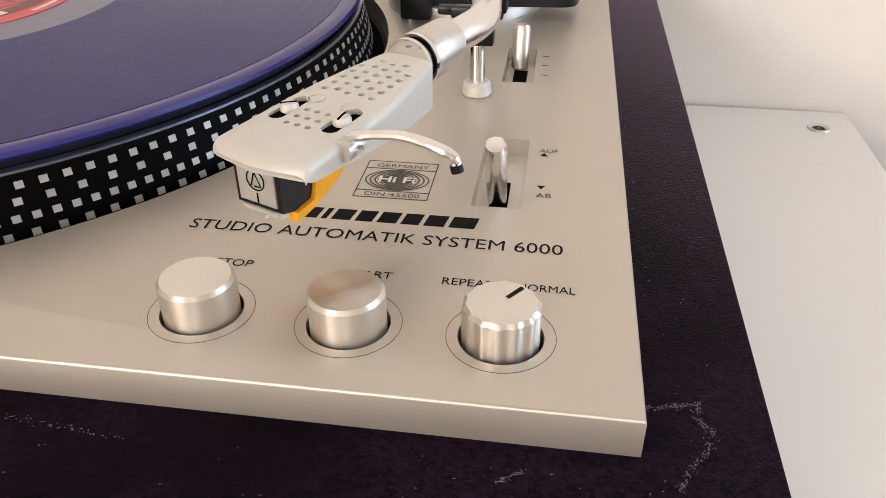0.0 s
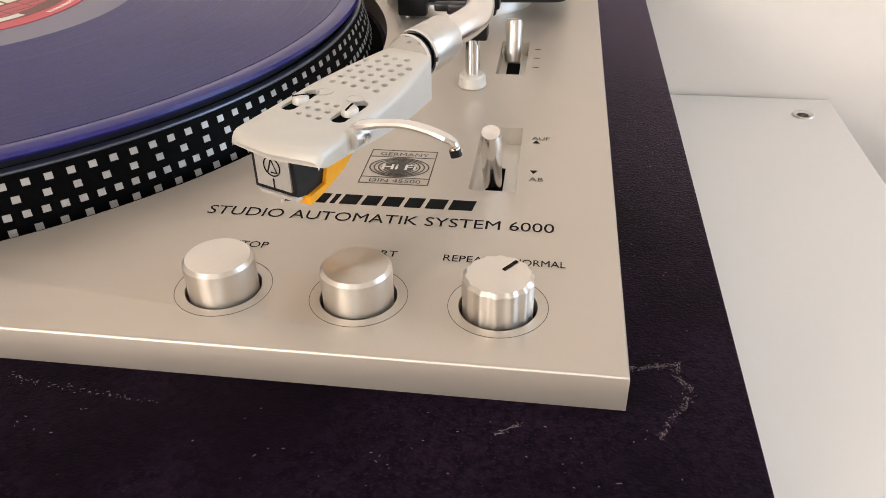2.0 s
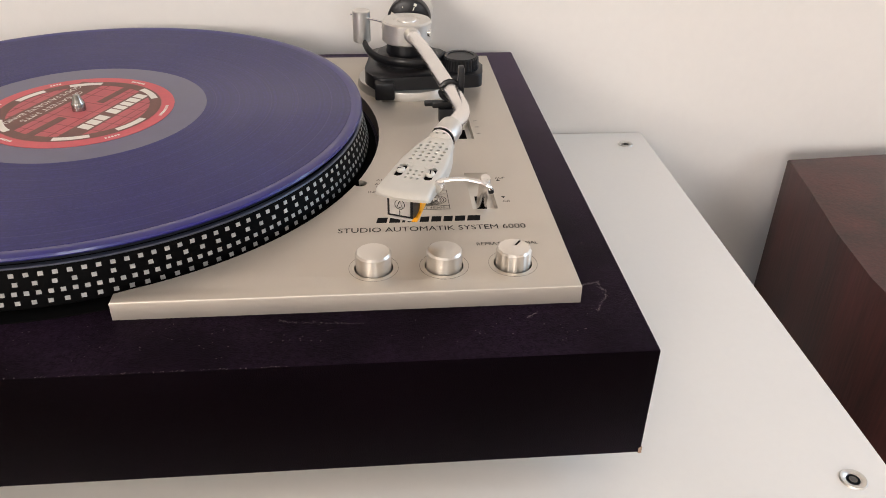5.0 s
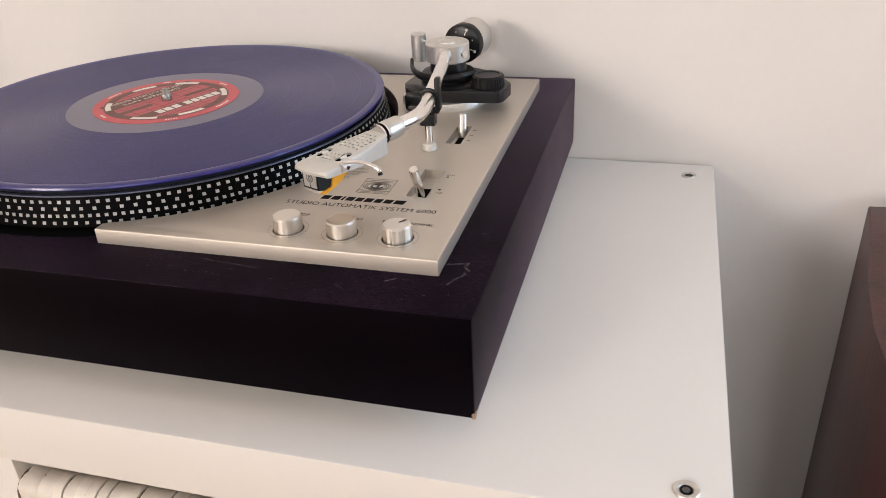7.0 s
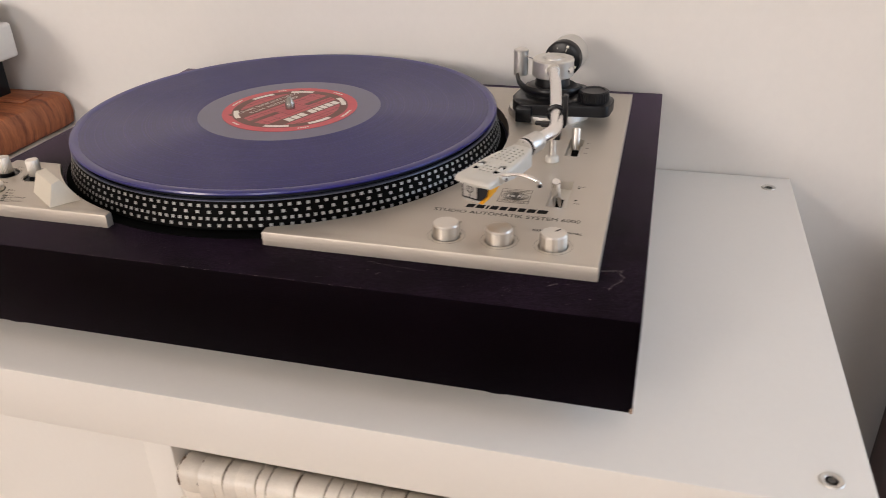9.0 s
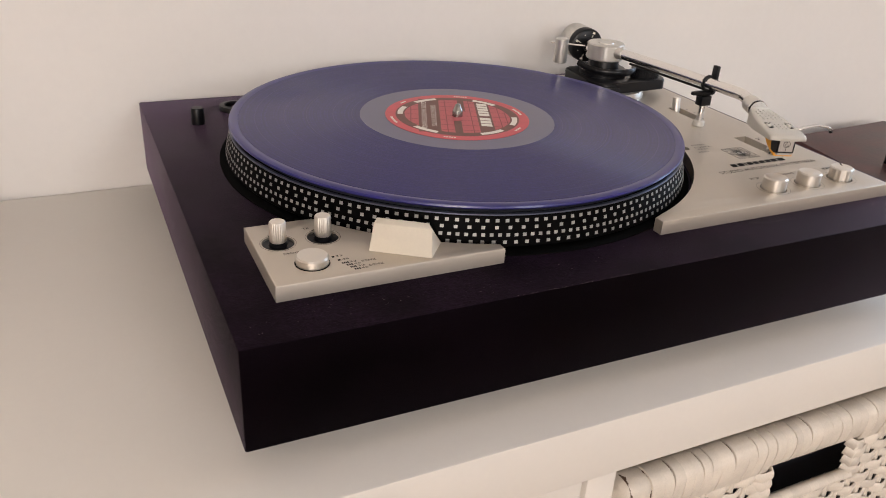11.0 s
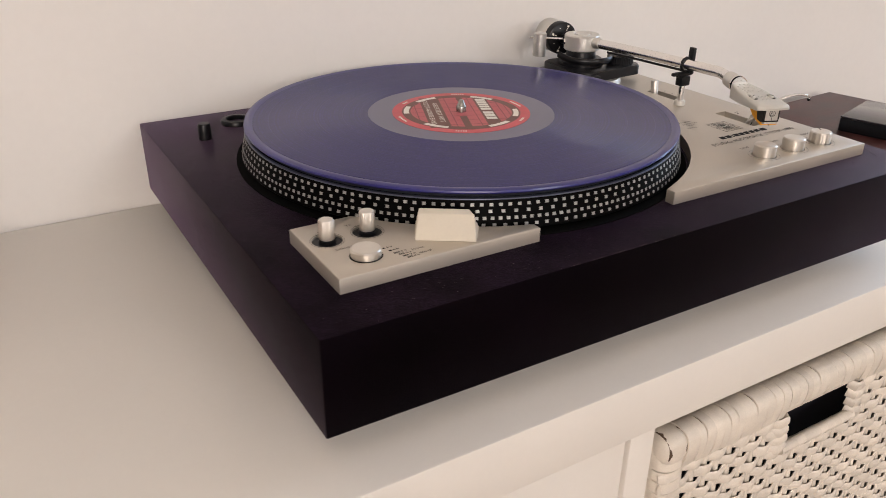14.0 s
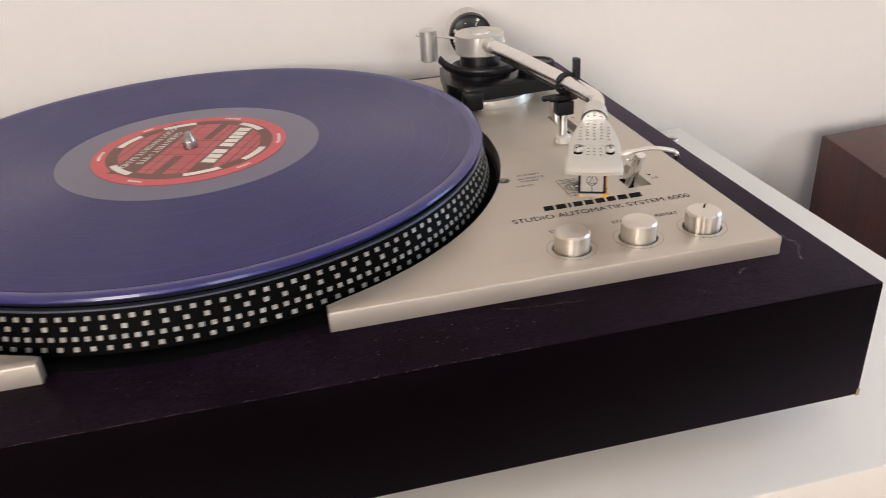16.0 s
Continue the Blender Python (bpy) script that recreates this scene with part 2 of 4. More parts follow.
def vinyl_material():
    """Blue vinyl: fine concentric grooves as relief, track gaps, soft gloss."""
    m = bpy.data.materials.new("blue_vinyl")
    m.use_nodes = True
    n, l = m.node_tree.nodes, m.node_tree.links
    b = n["Principled BSDF"]
    tc = n.new("ShaderNodeTexCoord")
    sep = n.new("ShaderNodeSeparateXYZ")
    l.new(tc.outputs["Object"], sep.inputs[0])
    flat = n.new("ShaderNodeCombineXYZ")
    l.new(sep.outputs[0], flat.inputs[0])
    l.new(sep.outputs[1], flat.inputs[1])
    ln = n.new("ShaderNodeVectorMath")
    ln.operation = "LENGTH"
    l.new(flat.outputs[0], ln.inputs[0])
    ring = n.new("ShaderNodeTexNoise")
    ring.noise_dimensions = "1D"
    ring.inputs["Scale"].default_value, ring.inputs["Detail"].default_value = 700, 6
    l.new(ln.outputs["Value"], ring.inputs["W"])
    dust_sheen = n.new("ShaderNodeTexNoise")
    dust_sheen.inputs["Scale"].default_value, dust_sheen.inputs["Detail"].default_value = 22, 6
    l.new(tc.outputs["Object"], dust_sheen.inputs["Vector"])
    mix = n.new("ShaderNodeMix")
    mix.data_type = "RGBA"
    mix.inputs["A"].default_value, mix.inputs["B"].default_value = (0.0085, 0.0078, 0.098, 1), (0.019, 0.017, 0.152, 1)
    mr = n.new("ShaderNodeMapRange")
    mr.inputs["From Min"].default_value, mr.inputs["From Max"].default_value = 0.35, 0.7
    l.new(ring.outputs[0], mr.inputs["Value"])
    speck = n.new("ShaderNodeTexNoise")
    speck.inputs["Scale"].default_value, speck.inputs["Detail"].default_value = 700, 3
    l.new(tc.outputs["Object"], speck.inputs["Vector"])
    fleck = n.new("ShaderNodeMapRange")
    fleck.inputs["From Min"].default_value, fleck.inputs["From Max"].default_value = 0.38, 0.64
    fleck.inputs["To Min"].default_value, fleck.inputs["To Max"].default_value = 0.1, 1.5
    l.new(speck.outputs[0], fleck.inputs["Value"])
    both = n.new("ShaderNodeMath")
    both.operation = "MULTIPLY"
    l.new(mr.outputs[0], both.inputs[0])
    l.new(fleck.outputs[0], both.inputs[1])
    l.new(both.outputs[0], mix.inputs["Factor"])
    l.new(mix.outputs["Result"], b.inputs["Base Color"])
    rr = n.new("ShaderNodeMapRange")
    rr.inputs["To Min"].default_value, rr.inputs["To Max"].default_value = 0.46, 0.58
    l.new(dust_sheen.outputs[0], rr.inputs["Value"])
    l.new(rr.outputs[0], b.inputs["Roughness"])
    tan = n.new("ShaderNodeTangent")
    tan.direction_type, tan.axis = "RADIAL", "Z"
    l.new(tan.outputs[0], b.inputs["Tangent"])
    b.inputs["Anisotropic"].default_value = 0.92
    b.inputs["Anisotropic Rotation"].default_value = 0.25
    b.inputs["Specular IOR Level"].default_value = 0.30
    b.inputs["Coat Weight"].default_value = 0.36
    b.inputs["Coat Roughness"].default_value = 0.15
    wave = n.new("ShaderNodeMath")
    wave.operation = "MULTIPLY"
    wave.inputs[1].default_value = 2 * math.pi / 0.00055
    l.new(ln.outputs["Value"], wave.inputs[0])
    sn = n.new("ShaderNodeMath")
    sn.operation = "SINE"
    l.new(wave.outputs[0], sn.inputs[0])
    bp = n.new("ShaderNodeBump")
    bp.inputs["Strength"].default_value, bp.inputs["Distance"].default_value = 0.10, 0.0001
    l.new(sn.outputs[0], bp.inputs["Height"])
    l.new(bp.outputs[0], b.inputs["Normal"])
    return m


M_VINYL = vinyl_material()
M_VINYLRIM = mat("blue_vinyl_edge", (0.020, 0.019, 0.130), 0.5, spec=0.4, vary=0.3, scale=40, coat=0.15)
M_EDGE = mat("blue_vinyl_bead", (0.011, 0.009, 0.150), 0.32, vary=0.15, coat=0.25)
M_BEAD = mat("platter_bead", (0.13, 0.145, 0.20), 0.32, metal=0.85, vary=0.1, scale=200)
M_DEADWAX = mat("blue_vinyl_smooth", (0.082, 0.078, 0.150), 0.30, vary=0.10, scale=90, fine=1400, coat=0.25)


# ---- mesh helpers ----
def part(name, bm, material, parent=None, label="", smooth=35):
    """Links a bmesh as ONE mesh object, under parent if given."""
    me = bpy.data.meshes.new(name)
    bmesh.ops.recalc_face_normals(bm, faces=bm.faces)
    bm.to_mesh(me)
    bm.free()
    me.materials.append(material)
    if smooth:
        me.shade_smooth()
        me.set_sharp_from_angle(angle=radians(smooth))
    ob = new(name, me)
    if parent is not None:
        ob.parent = parent
    if label:
        tagged(ob, label=label)
    return ob


def thing(name, label, category, place=(0, 0, 0), group="", kind=""):
    ob = new(name)
    ob.location = place
    ob.empty_display_size = 0.02
    return tagged(ob, label, category, group, kind)


def box(lo, hi, bevel=0.0, seg=2, bm=None):
    one = bmesh.new()
    bmesh.ops.create_cube(one, size=1)
    for v in one.verts:
        v.co = Vector([lo[i] + (v.co[i] + 0.5) * (hi[i] - lo[i]) for i in range(3)])
    if bevel:
        bmesh.ops.bevel(one, geom=one.edges[:], offset=bevel, segments=seg, affect="EDGES", profile=0.5)
    return merged(bm, one)


def merged(bm, one):
    if bm is None:
        return one
    me = bpy.data.meshes.new("tmp")
    one.to_mesh(me)
    one.free()
    bm.from_mesh(me)
    bpy.data.meshes.remove(me)
    return bm


def rod(a, b, r0, r1=None, seg=24, bevel=0.0, bm=None, flutes=0):
    """A round bar from a to b."""
    a, b = Vector(a), Vector(b)
    r1 = r0 if r1 is None else r1
    h = (b - a).length
    prof = [(r0, 0), (r1, h)]
    if bevel:
        prof = [(r0 - bevel, 0), (r0, bevel), (r1, h - bevel), (r1 - bevel, h)]
    return lathe(prof, a, b - a, seg, bm, flutes)


def lathe(prof, base, axis, seg=48, bm=None, flutes=0, closed=False):
    """Turns a profile of (radius, height) about an axis. closed: the profile is a ring; else its ends are capped."""
    one = bmesh.new()
    q = Vector((0, 0, 1)).rotation_difference(Vector(axis).normalized())
    rings = []
    for r, h in prof:
        ring = []
        for i in range(seg):
            a = 2 * math.pi * i / seg
            rr = r * (1 - (0.05 * (0.5 + 0.5 * math.cos(flutes * a)) ** 0.8 if flutes else 0))
            ring.append(one.verts.new(q @ Vector((rr * math.cos(a), rr * math.sin(a), h)) + Vector(base)))
        rings.append(ring)
    pairs = list(zip(rings, rings[1:] + ([rings[0]] if closed else [])))
    if not closed:
        pairs = list(zip(rings, rings[1:]))
    for lo, hi in pairs:
        for i in range(seg):
            j = (i + 1) % seg
            one.faces.new((lo[i], lo[j], hi[j], hi[i]))
    if not closed:
        one.faces.new(rings[0][::-1])
        one.faces.new(rings[-1])
    return merged(bm, one)


def tube(points, radii, seg=14, bm=None, flat=1.0):
    """A tube along points, with a radius for each; flat < 1 presses it in z."""
    one = bmesh.new()
    pts = [Vector(p) for p in points]
    rings = []
    for k, p in enumerate(pts):
        d = (pts[min(k + 1, len(pts) - 1)] - pts[max(k - 1, 0)]).normalized()
        side = d.cross(Vector((0, 0, 1)))
        side = side.normalized() if side.length > 1e-4 else Vector((1, 0, 0))
        up = side.cross(d)
        r = radii[k] if isinstance(radii, (list, tuple)) else radii
        rings.append([one.verts.new(p + side * r * math.cos(2 * math.pi * i / seg) + up * r * flat * math.sin(2 * math.pi * i / seg)) for i in range(seg)])
    for lo, hi in zip(rings, rings[1:]):
        for i in range(seg):
            j = (i + 1) % seg
            one.faces.new((lo[i], lo[j], hi[j], hi[i]))
    one.faces.new(rings[0][::-1])
    one.faces.new(rings[-1])
    return merged(bm, one)


def slab(outline, z0, z1, bevel=0.0, bm=None, seg=2):
    """A plate with the outline (x, y), from z0 to z1; bevel rounds its upper edge."""
    one = bmesh.new()
    low = [one.verts.new((x, y, z0)) for x, y in outline]
    high = [one.verts.new((x, y, z1)) for x, y in outline]
    one.faces.new(low[::-1])
    top = one.faces.new(high)
    for i in range(len(outline)):
        j = (i + 1) % len(outline)
        one.faces.new((low[i], low[j], high[j], high[i]))
    if bevel:
        bmesh.ops.bevel(one, geom=list(top.edges), offset=bevel, segments=seg, affect="EDGES", profile=0.5)
    return merged(bm, one)


def arc(radius, a0, a1, n):
    return [(radius * math.cos(a0 + (a1 - a0) * i / n), radius * math.sin(a0 + (a1 - a0) * i / n)) for i in range(n + 1)]


def smooth_path(points, n=8):
    """Catmull-Rom through points."""
    p = [Vector(q) for q in points]
    p = [2 * p[0] - p[1]] + p + [2 * p[-1] - p[-2]]
    out = []
    for i in range(1, len(p) - 2):
        for k in range(n):
            t = k / n
            out.append(0.5 * (2 * p[i] + (p[i + 1] - p[i - 1]) * t + (2 * p[i - 1] - 5 * p[i] + 4 * p[i + 1] - p[i + 2]) * t * t
                              + (3 * p[i] - p[i - 1] - 3 * p[i + 1] + p[i + 2]) * t ** 3))
    return out + [p[-2]]


def carved(ob, cutter, angle=35):
    """ob with the cutter's volume taken away, for good."""
    mod = ob.modifiers.new("cut", "BOOLEAN")
    mod.operation, mod.solver, mod.object = "DIFFERENCE", "EXACT", cutter
    dg = bpy.context.evaluated_depsgraph_get()
    dg.update()
    me = bpy.data.meshes.new_from_object(ob.evaluated_get(dg))
    ob.modifiers.remove(mod)
    old = ob.data
    ob.data = me
    me.set_sharp_from_angle(angle=radians(angle))
    bpy.data.meshes.remove(old)
    dead = cutter.data
    bpy.data.objects.remove(cutter)
    bpy.data.meshes.remove(dead)
    return ob


def lettering(name, words, x0, x1, y0, y1, z, material, parent, shear=0.0, turn=0.0, bold=0.0):
    """Flat raised lettering that fills x0..x1, y0..y1 before it is turned about the first corner."""
    cu = bpy.data.curves.new(name, "FONT")
    cu.body, cu.shear, cu.offset = words, shear, bold
    cu.resolution_u = 3
    tmp = new("tmp_text", cu)
    bpy.context.view_layer.update()
    me = bpy.data.meshes.new_from_object(tmp.evaluated_get(bpy.context.evaluated_depsgraph_get()))
    bpy.data.objects.remove(tmp)
    bpy.data.curves.remove(cu)
    xs, ys = [v.co.x for v in me.vertices], [v.co.y for v in me.vertices]
    ax, bx, ay, by = min(xs), max(xs), min(ys), max(ys)
    for v in me.vertices:
        v.co = Vector(((v.co.x - ax) / (bx - ax) * (x1 - x0), (v.co.y - ay) / (by - ay) * (y1 - y0), 0))
    me.materials.append(material)
    me.name = name
    ob = new(name, me)
    ob.parent = parent
    ob.location = (x0, y0, z)
    ob.rotation_euler = (0, 0, turn)
    return ob


def structure(name, bm, material, label, category):
    return tagged(part(name, bm, material), label, category, kind="structure")


# ---- the room ----
structure("floor", box((ROOM_L - 0.1, ROOM_F - 0.1, FLOOR_Z - 0.1), (ROOM_R + 0.1, DEEP_Y + 0.1, FLOOR_Z)), M_FLOOR, "brown wooden floor of the room", "floor")
structure("ceiling", box((ROOM_L - 0.1, ROOM_F - 0.1, CEIL_Z), (ROOM_R + 0.1, DEEP_Y + 0.1, CEIL_Z + 0.1)), M_CEIL, "plain white painted ceiling", "ceiling")
structure("wall_back", box((ROOM_L - 0.1, WALL_Y, FLOOR_Z), (WALL_END, WALL_Y + 0.1, CEIL_Z)), M_WALL, "off-white painted wall behind the shelf", "wall")
structure("wall_return", box((WALL_END - 0.1, WALL_Y + 0.1, FLOOR_Z), (WALL_END, DEEP_Y, CEIL_Z)), M_WALL, "off-white painted return wall", "wall")
structure("wall_recess", box((WALL_END - 0.1, DEEP_Y, FLOOR_Z), (ROOM_R + 0.1, DEEP_Y + 0.1, CEIL_Z)), M_WALL, "off-white painted wall of the recess", "wall")
structure("wall_left", box((ROOM_L - 0.1, ROOM_F, FLOOR_Z), (ROOM_L, WALL_Y, CEIL_Z)), M_SIDE, "beige painted side wall", "wall")


def wall_with_window(name, along, at, out, lo, hi, w0, w1, z0, z1):
    """A wall of four blocks round a window opening. along: 'x' or 'y'."""
    bm = None
    for a0, a1, b0, b1 in ((lo, w0, FLOOR_Z, CEIL_Z), (w1, hi, FLOOR_Z, CEIL_Z), (w0, w1, FLOOR_Z, z0), (w0, w1, z1, CEIL_Z)):
        p, q = min(at, out), max(at, out)
        bm = box((a0, p, b0), (a1, q, b1), bm=bm) if along == "x" else box((p, a0, b0), (q, a1, b1), bm=bm)
    return structure(name, bm, M_SIDE, "beige painted wall with a window opening", "wall")


wall_with_window("wall_front", "x", ROOM_F, ROOM_F - 0.1, ROOM_L, -0.8, -3.90, -1.70, 0.90, 2.34)
# the opening here and its frame are made up to house the fill lamp
wall_with_window("wall_front_2", "x", ROOM_F, ROOM_F - 0.1, -0.8, ROOM_R, 0.25, 1.65, 0.75, 2.15)
wall_with_window("wall_right", "y", ROOM_R, ROOM_R + 0.1, ROOM_F, DEEP_Y, -0.45, 0.57, -0.15, 1.40)
for nm, bm in (("window_1", [(-3.90, ROOM_F - 0.09, 0.90), (-1.70, ROOM_F - 0.04, 2.34), "x"]), ("added_fill_window", [(0.25, ROOM_F - 0.09, 0.75), (1.65, ROOM_F - 0.04, 2.15), "x"]), ("window_2", [(ROOM_R + 0.04, -0.45, -0.15), (ROOM_R + 0.09, 0.57, 1.40), "y"])):
    lo, hi, along = bm
    w = 0.05
    fr = None
    i = 0 if along == "x" else 1
    for side in (0, 1):
        a, b = list(lo), list(hi)
        if side == 0:
            b[i] = lo[i] + w
        else:
            a[i] = hi[i] - w
        fr = box(a, b, bm=fr)
        a, b = list(lo), list(hi)
        a[i], b[i] = lo[i] + w, hi[i] - w
        if side == 0:
            b[2] = lo[2] + w
        else:
            a[2] = hi[2] - w
        fr = box(a, b, bm=fr)
    structure(nm, fr, M_WINDOW, "white painted window frame in the wall", "window")

# ---- the shelf unit ----
SH_Z, SH_F, SH_B, SH_R, SH_L = -0.072, -0.2140, 0.1735, 0.3765, -1.11
TOP_T = 0.0385
shelf = thing("shelf_unit", "white foil-covered cube shelf unit against the wall", "shelf", (0.0, 0.0, FLOOR_Z))


def at_shelf(ob):
    ob.location = (0, 0, -FLOOR_Z)
    return ob


def shelf_part(name, lo, hi, bevel=0.0012, label="", material=M_SHELF):
    return at_shelf(part(name, box(lo, hi, bevel), material, shelf, label))


shelf_part("top_board", (SH_L, SH_F, SH_Z - TOP_T), (SH_R, SH_B, SH_Z))
shelf_part("side_panel", (SH_R - 0.045, SH_F, FLOOR_Z), (SH_R, SH_B, SH_Z - TOP_T))
shelf_part("side_panel", (SH_L, SH_F, FLOOR_Z), (SH_L + 0.045, SH_B, SH_Z - TOP_T))
for x in (-0.0150, -0.364, -0.712):
    shelf_part("divider", (x, SH_F + 0.0015, FLOOR_Z + 0.045), (x + 0.0195, SH_B, SH_Z - TOP_T))
shelf_part("middle_board", (SH_L + 0.045, SH_F + 0.003, -0.485), (SH_R - 0.045, SH_B, -0.465))
shelf_part("bottom_board", (SH_L + 0.045, SH_F, FLOOR_Z), (SH_R - 0.045, SH_B, FLOOR_Z + 0.045))
shelf_part("back_panel", (SH_L + 0.045, SH_B - 0.006, FLOOR_Z + 0.045), (SH_R - 0.045, SH_B - 0.001, SH_Z - TOP_T), 0)
for x0 in (-0.3445, -0.6925):
    shelf_part("door_panel", (x0 + 0.002, SH_F + 0.004, -0.4630), (x0 + 0.3285, SH_F + 0.020, SH_Z - TOP_T - 0.0030), 0.0012, "flush white door insert in the cube")
for y in (-0.196, 0.150):
    s = part("bolt", lathe([(0.0009, -0.0004), (0.0030, -0.0004), (0.0036, 0.0001), (0.0054, 0.0003), (0.0059, -0.0004)], (0.357, y, SH_Z + 0.0004), (0, 0, 1), 32), M_DULL, shelf, "grey steel bolt head sunk in the board")
    at_shelf(s)
    # solid grey hexagon, its colour stands in for the socket's inner shade
    hx = at_shelf(part("hex_socket", slab([(0.357 + 0.0019 * math.cos(k * math.pi / 3), y + 0.0019 * math.sin(k * math.pi / 3)) for k in range(6)], SH_Z - 0.0002, SH_Z + 0.0003), M_GREYINK, shelf))

# ---- turntable ----
PZ = -0.0008             # plinth top
XL, XR, YF, YB, ZB = -0.1900, 0.2628, -0.190, 0.166, -0.055
TP = 0.0075
player = thing("record_player", "black and silver record player standing on a white shelf", "record player", (0, 0, 0))
plinth = part("plinth", box((XL, YF, ZB), (XR, YB, PZ), 0.0009), M_PLINTH, player, "black wood-grain plinth with worn specks")

RC = 0.160
aT, aB = math.atan2(-math.sqrt(RC * RC - 0.053 ** 2), 0.053), math.atan2(0.133, math.sqrt(RC * RC - 0.133 ** 2))
deck = part("deck_plate", slab([(0.053, -0.1575), (0.2392, -0.1575), (0.2392, 0.133)] + arc(RC, aB, aT, 60), PZ, TP, 0.0006), M_PLATE, player, "champagne silver metal deck plate")
KNOBS = (0.1552, 0.1846, 0.2137)
KY = -0.1390
cut = None
for kx in KNOBS:
    cut = rod((kx, KY, TP - 0.005), (kx, KY, TP + 0.01), 0.0081, seg=48, bm=cut)
cut = box((0.2024, -0.0915, TP - 0.006), (0.2143, -0.0535, TP + 0.01), 0.0, bm=cut)
cut = box((0.2028, -0.0110, TP - 0.006), (0.2128, 0.0220, TP + 0.01), 0.0, bm=cut)
cut = rod((0.1495, -0.062, TP - 0.004), (0.1495, -0.062, TP + 0.01), 0.0033, seg=24, bm=cut)
carved(deck, part("cutter", cut, M_DARK))

a1, a2 = math.atan2(-0.093, -math.sqrt(RC * RC - 0.093 ** 2)), math.atan2(-math.sqrt(RC * RC - 0.048 ** 2), -0.048)
panel = part("control_panel", slab([(-0.166, -0.158), (-0.048, -0.158)] + arc(RC, a2, a1, 36) + [(-0.166, -0.093)], PZ, TP, 0.0006), M_PLATE, player, "small champagne silver control panel")
cut = None
for x in (-0.154, -0.131):
    cut = rod((x, -0.116, TP - 0.005), (x, -0.116, TP + 0.01), 0.0081, seg=40, bm=cut)
carved(panel, part("cutter", cut, M_DARK))

# feet
for x in (-0.125, 0.190):
    for y in (-0.150, 0.125):
        part("foot", lathe([(0.019, 0), (0.022, 0.002), (0.023, 0.010), (0.020, 0.016)], (x, y, SH_Z), (0, 0, 1), 36), M_BLACK, player, "round black rubber foot")

# knobs on the deck
for k, kx in enumerate(KNOBS):
    kz = TP - 0.0045
    prof = [(0.0072, 0.0), (0.0074, 0.0006), (0.0074, 0.0116), (0.0067, 0.0124), (0.0005, 0.01255)]
    kb = part("knob", lathe(prof, (kx, KY, kz), (0, 0, 1), 112 if k == 2 else 56, flutes=14 if k == 2 else 0), M_SPUN, player, "turned aluminium knob with fluted sides" if k == 2 else "turned aluminium push knob")
    part("knob_well", lathe([(0.0081, 0), (0.0081, 0.0004)], (kx, KY, TP - 0.0049), (0, 0, 1), 40), M_DARK, player, "dark hole round the knob")
    part("engraved_ring", lathe([(0.01020, 0), (0.01032, 0), (0.01032, 0.00005), (0.01020, 0.00005)], (kx, KY, TP), (0, 0, 1), 72, closed=True), M_GREYINK, player, "thin engraved circle")
    if k == 2:
        mk = part("pointer_mark", box((-0.0004, 0.0009, 0), (0.0004, 0.0052, 0.0001)), M_INK, kb, "black pointer mark")
        mk.matrix_basis = pose(kx + 0.0003, KY + 0.0006, kz + 0.01252, 0, 0, -36)

# printing on the deck
INK_Z = TP + 0.00008
lettering("lettering", "STUDIO AUTOMATIK SYSTEM 6000", 0.1397, 0.2245, -0.1102, -0.1062, INK_Z, M_INK, deck)
lettering("lettering", "STOP", 0.1514, 0.1596, -0.1237, -0.1212, INK_Z, M_INK, deck)
lettering("lettering", "START", 0.1800, 0.1898, -0.1240, -0.1216, INK_Z, M_INK, deck)
lettering("lettering", "REPEAT", 0.2003, 0.2110, -0.1242, -0.1218, INK_Z, M_INK, deck)
lettering("lettering", "NORMAL", 0.2156, 0.2273, -0.1242, -0.1218, INK_Z, M_INK, deck)
lettering("lettering", "AUF", 0.2172, 0.2222, -0.0610, -0.0590, INK_Z, M_GREYINK, deck)
lettering("lettering", "AB", 0.2174, 0.2212, -0.0855, -0.0835, INK_Z, M_GREYINK, deck)
lettering("lettering", "AUSSEN", 0.1575, 0.1690, -0.0600, -0.0580, INK_Z, M_GREYINK, deck)
lettering("lettering", "AUFSETZ-", 0.1565, 0.1715, -0.0645, -0.0625, INK_Z, M_GREYINK, deck)
lettering("lettering", "PUNKT", 0.1575, 0.1665, -0.0678, -0.0658, INK_Z, M_GREYINK, deck)
lettering("lettering", "INNEN", 0.1535, 0.1620, -0.0728, -0.0708, INK_Z, M_GREYINK, deck)
lettering("lettering", "GERMANY", 0.1760, 0.1896, -0.0748, -0.0730, INK_Z, M_GREYINK, deck)
lettering("lettering", "DIN 45500", 0.1760, 0.1896, -0.0900, -0.0882, INK_Z, M_GREYINK, player)
for x, y, s in ((0.2185, -0.0622, 1), (0.2185, -0.0805, -1)):
    part("printed_arrow", slab([(x - 0.001, y - 0.0009 * s), (x + 0.001, y - 0.0009 * s), (x, y + 0.0009 * s)], TP, INK_Z), M_INK, deck)
for lo, hi in (((0.1733, -0.0718), (0.1918, -0.0715)), ((0.1733, -0.0909), (0.1918, -0.0906)), ((0.1733, -0.0906), (0.1736, -0.0718)), ((0.1915, -0.0906), (0.1918, -0.0718)),
               ((0.1736, -0.0758), (0.1915, -0.0755)), ((0.1736, -0.0875), (0.1915, -0.0872))):
    part("printed_line", box((*lo, TP), (*hi, INK_Z)), M_GREYINK, deck)
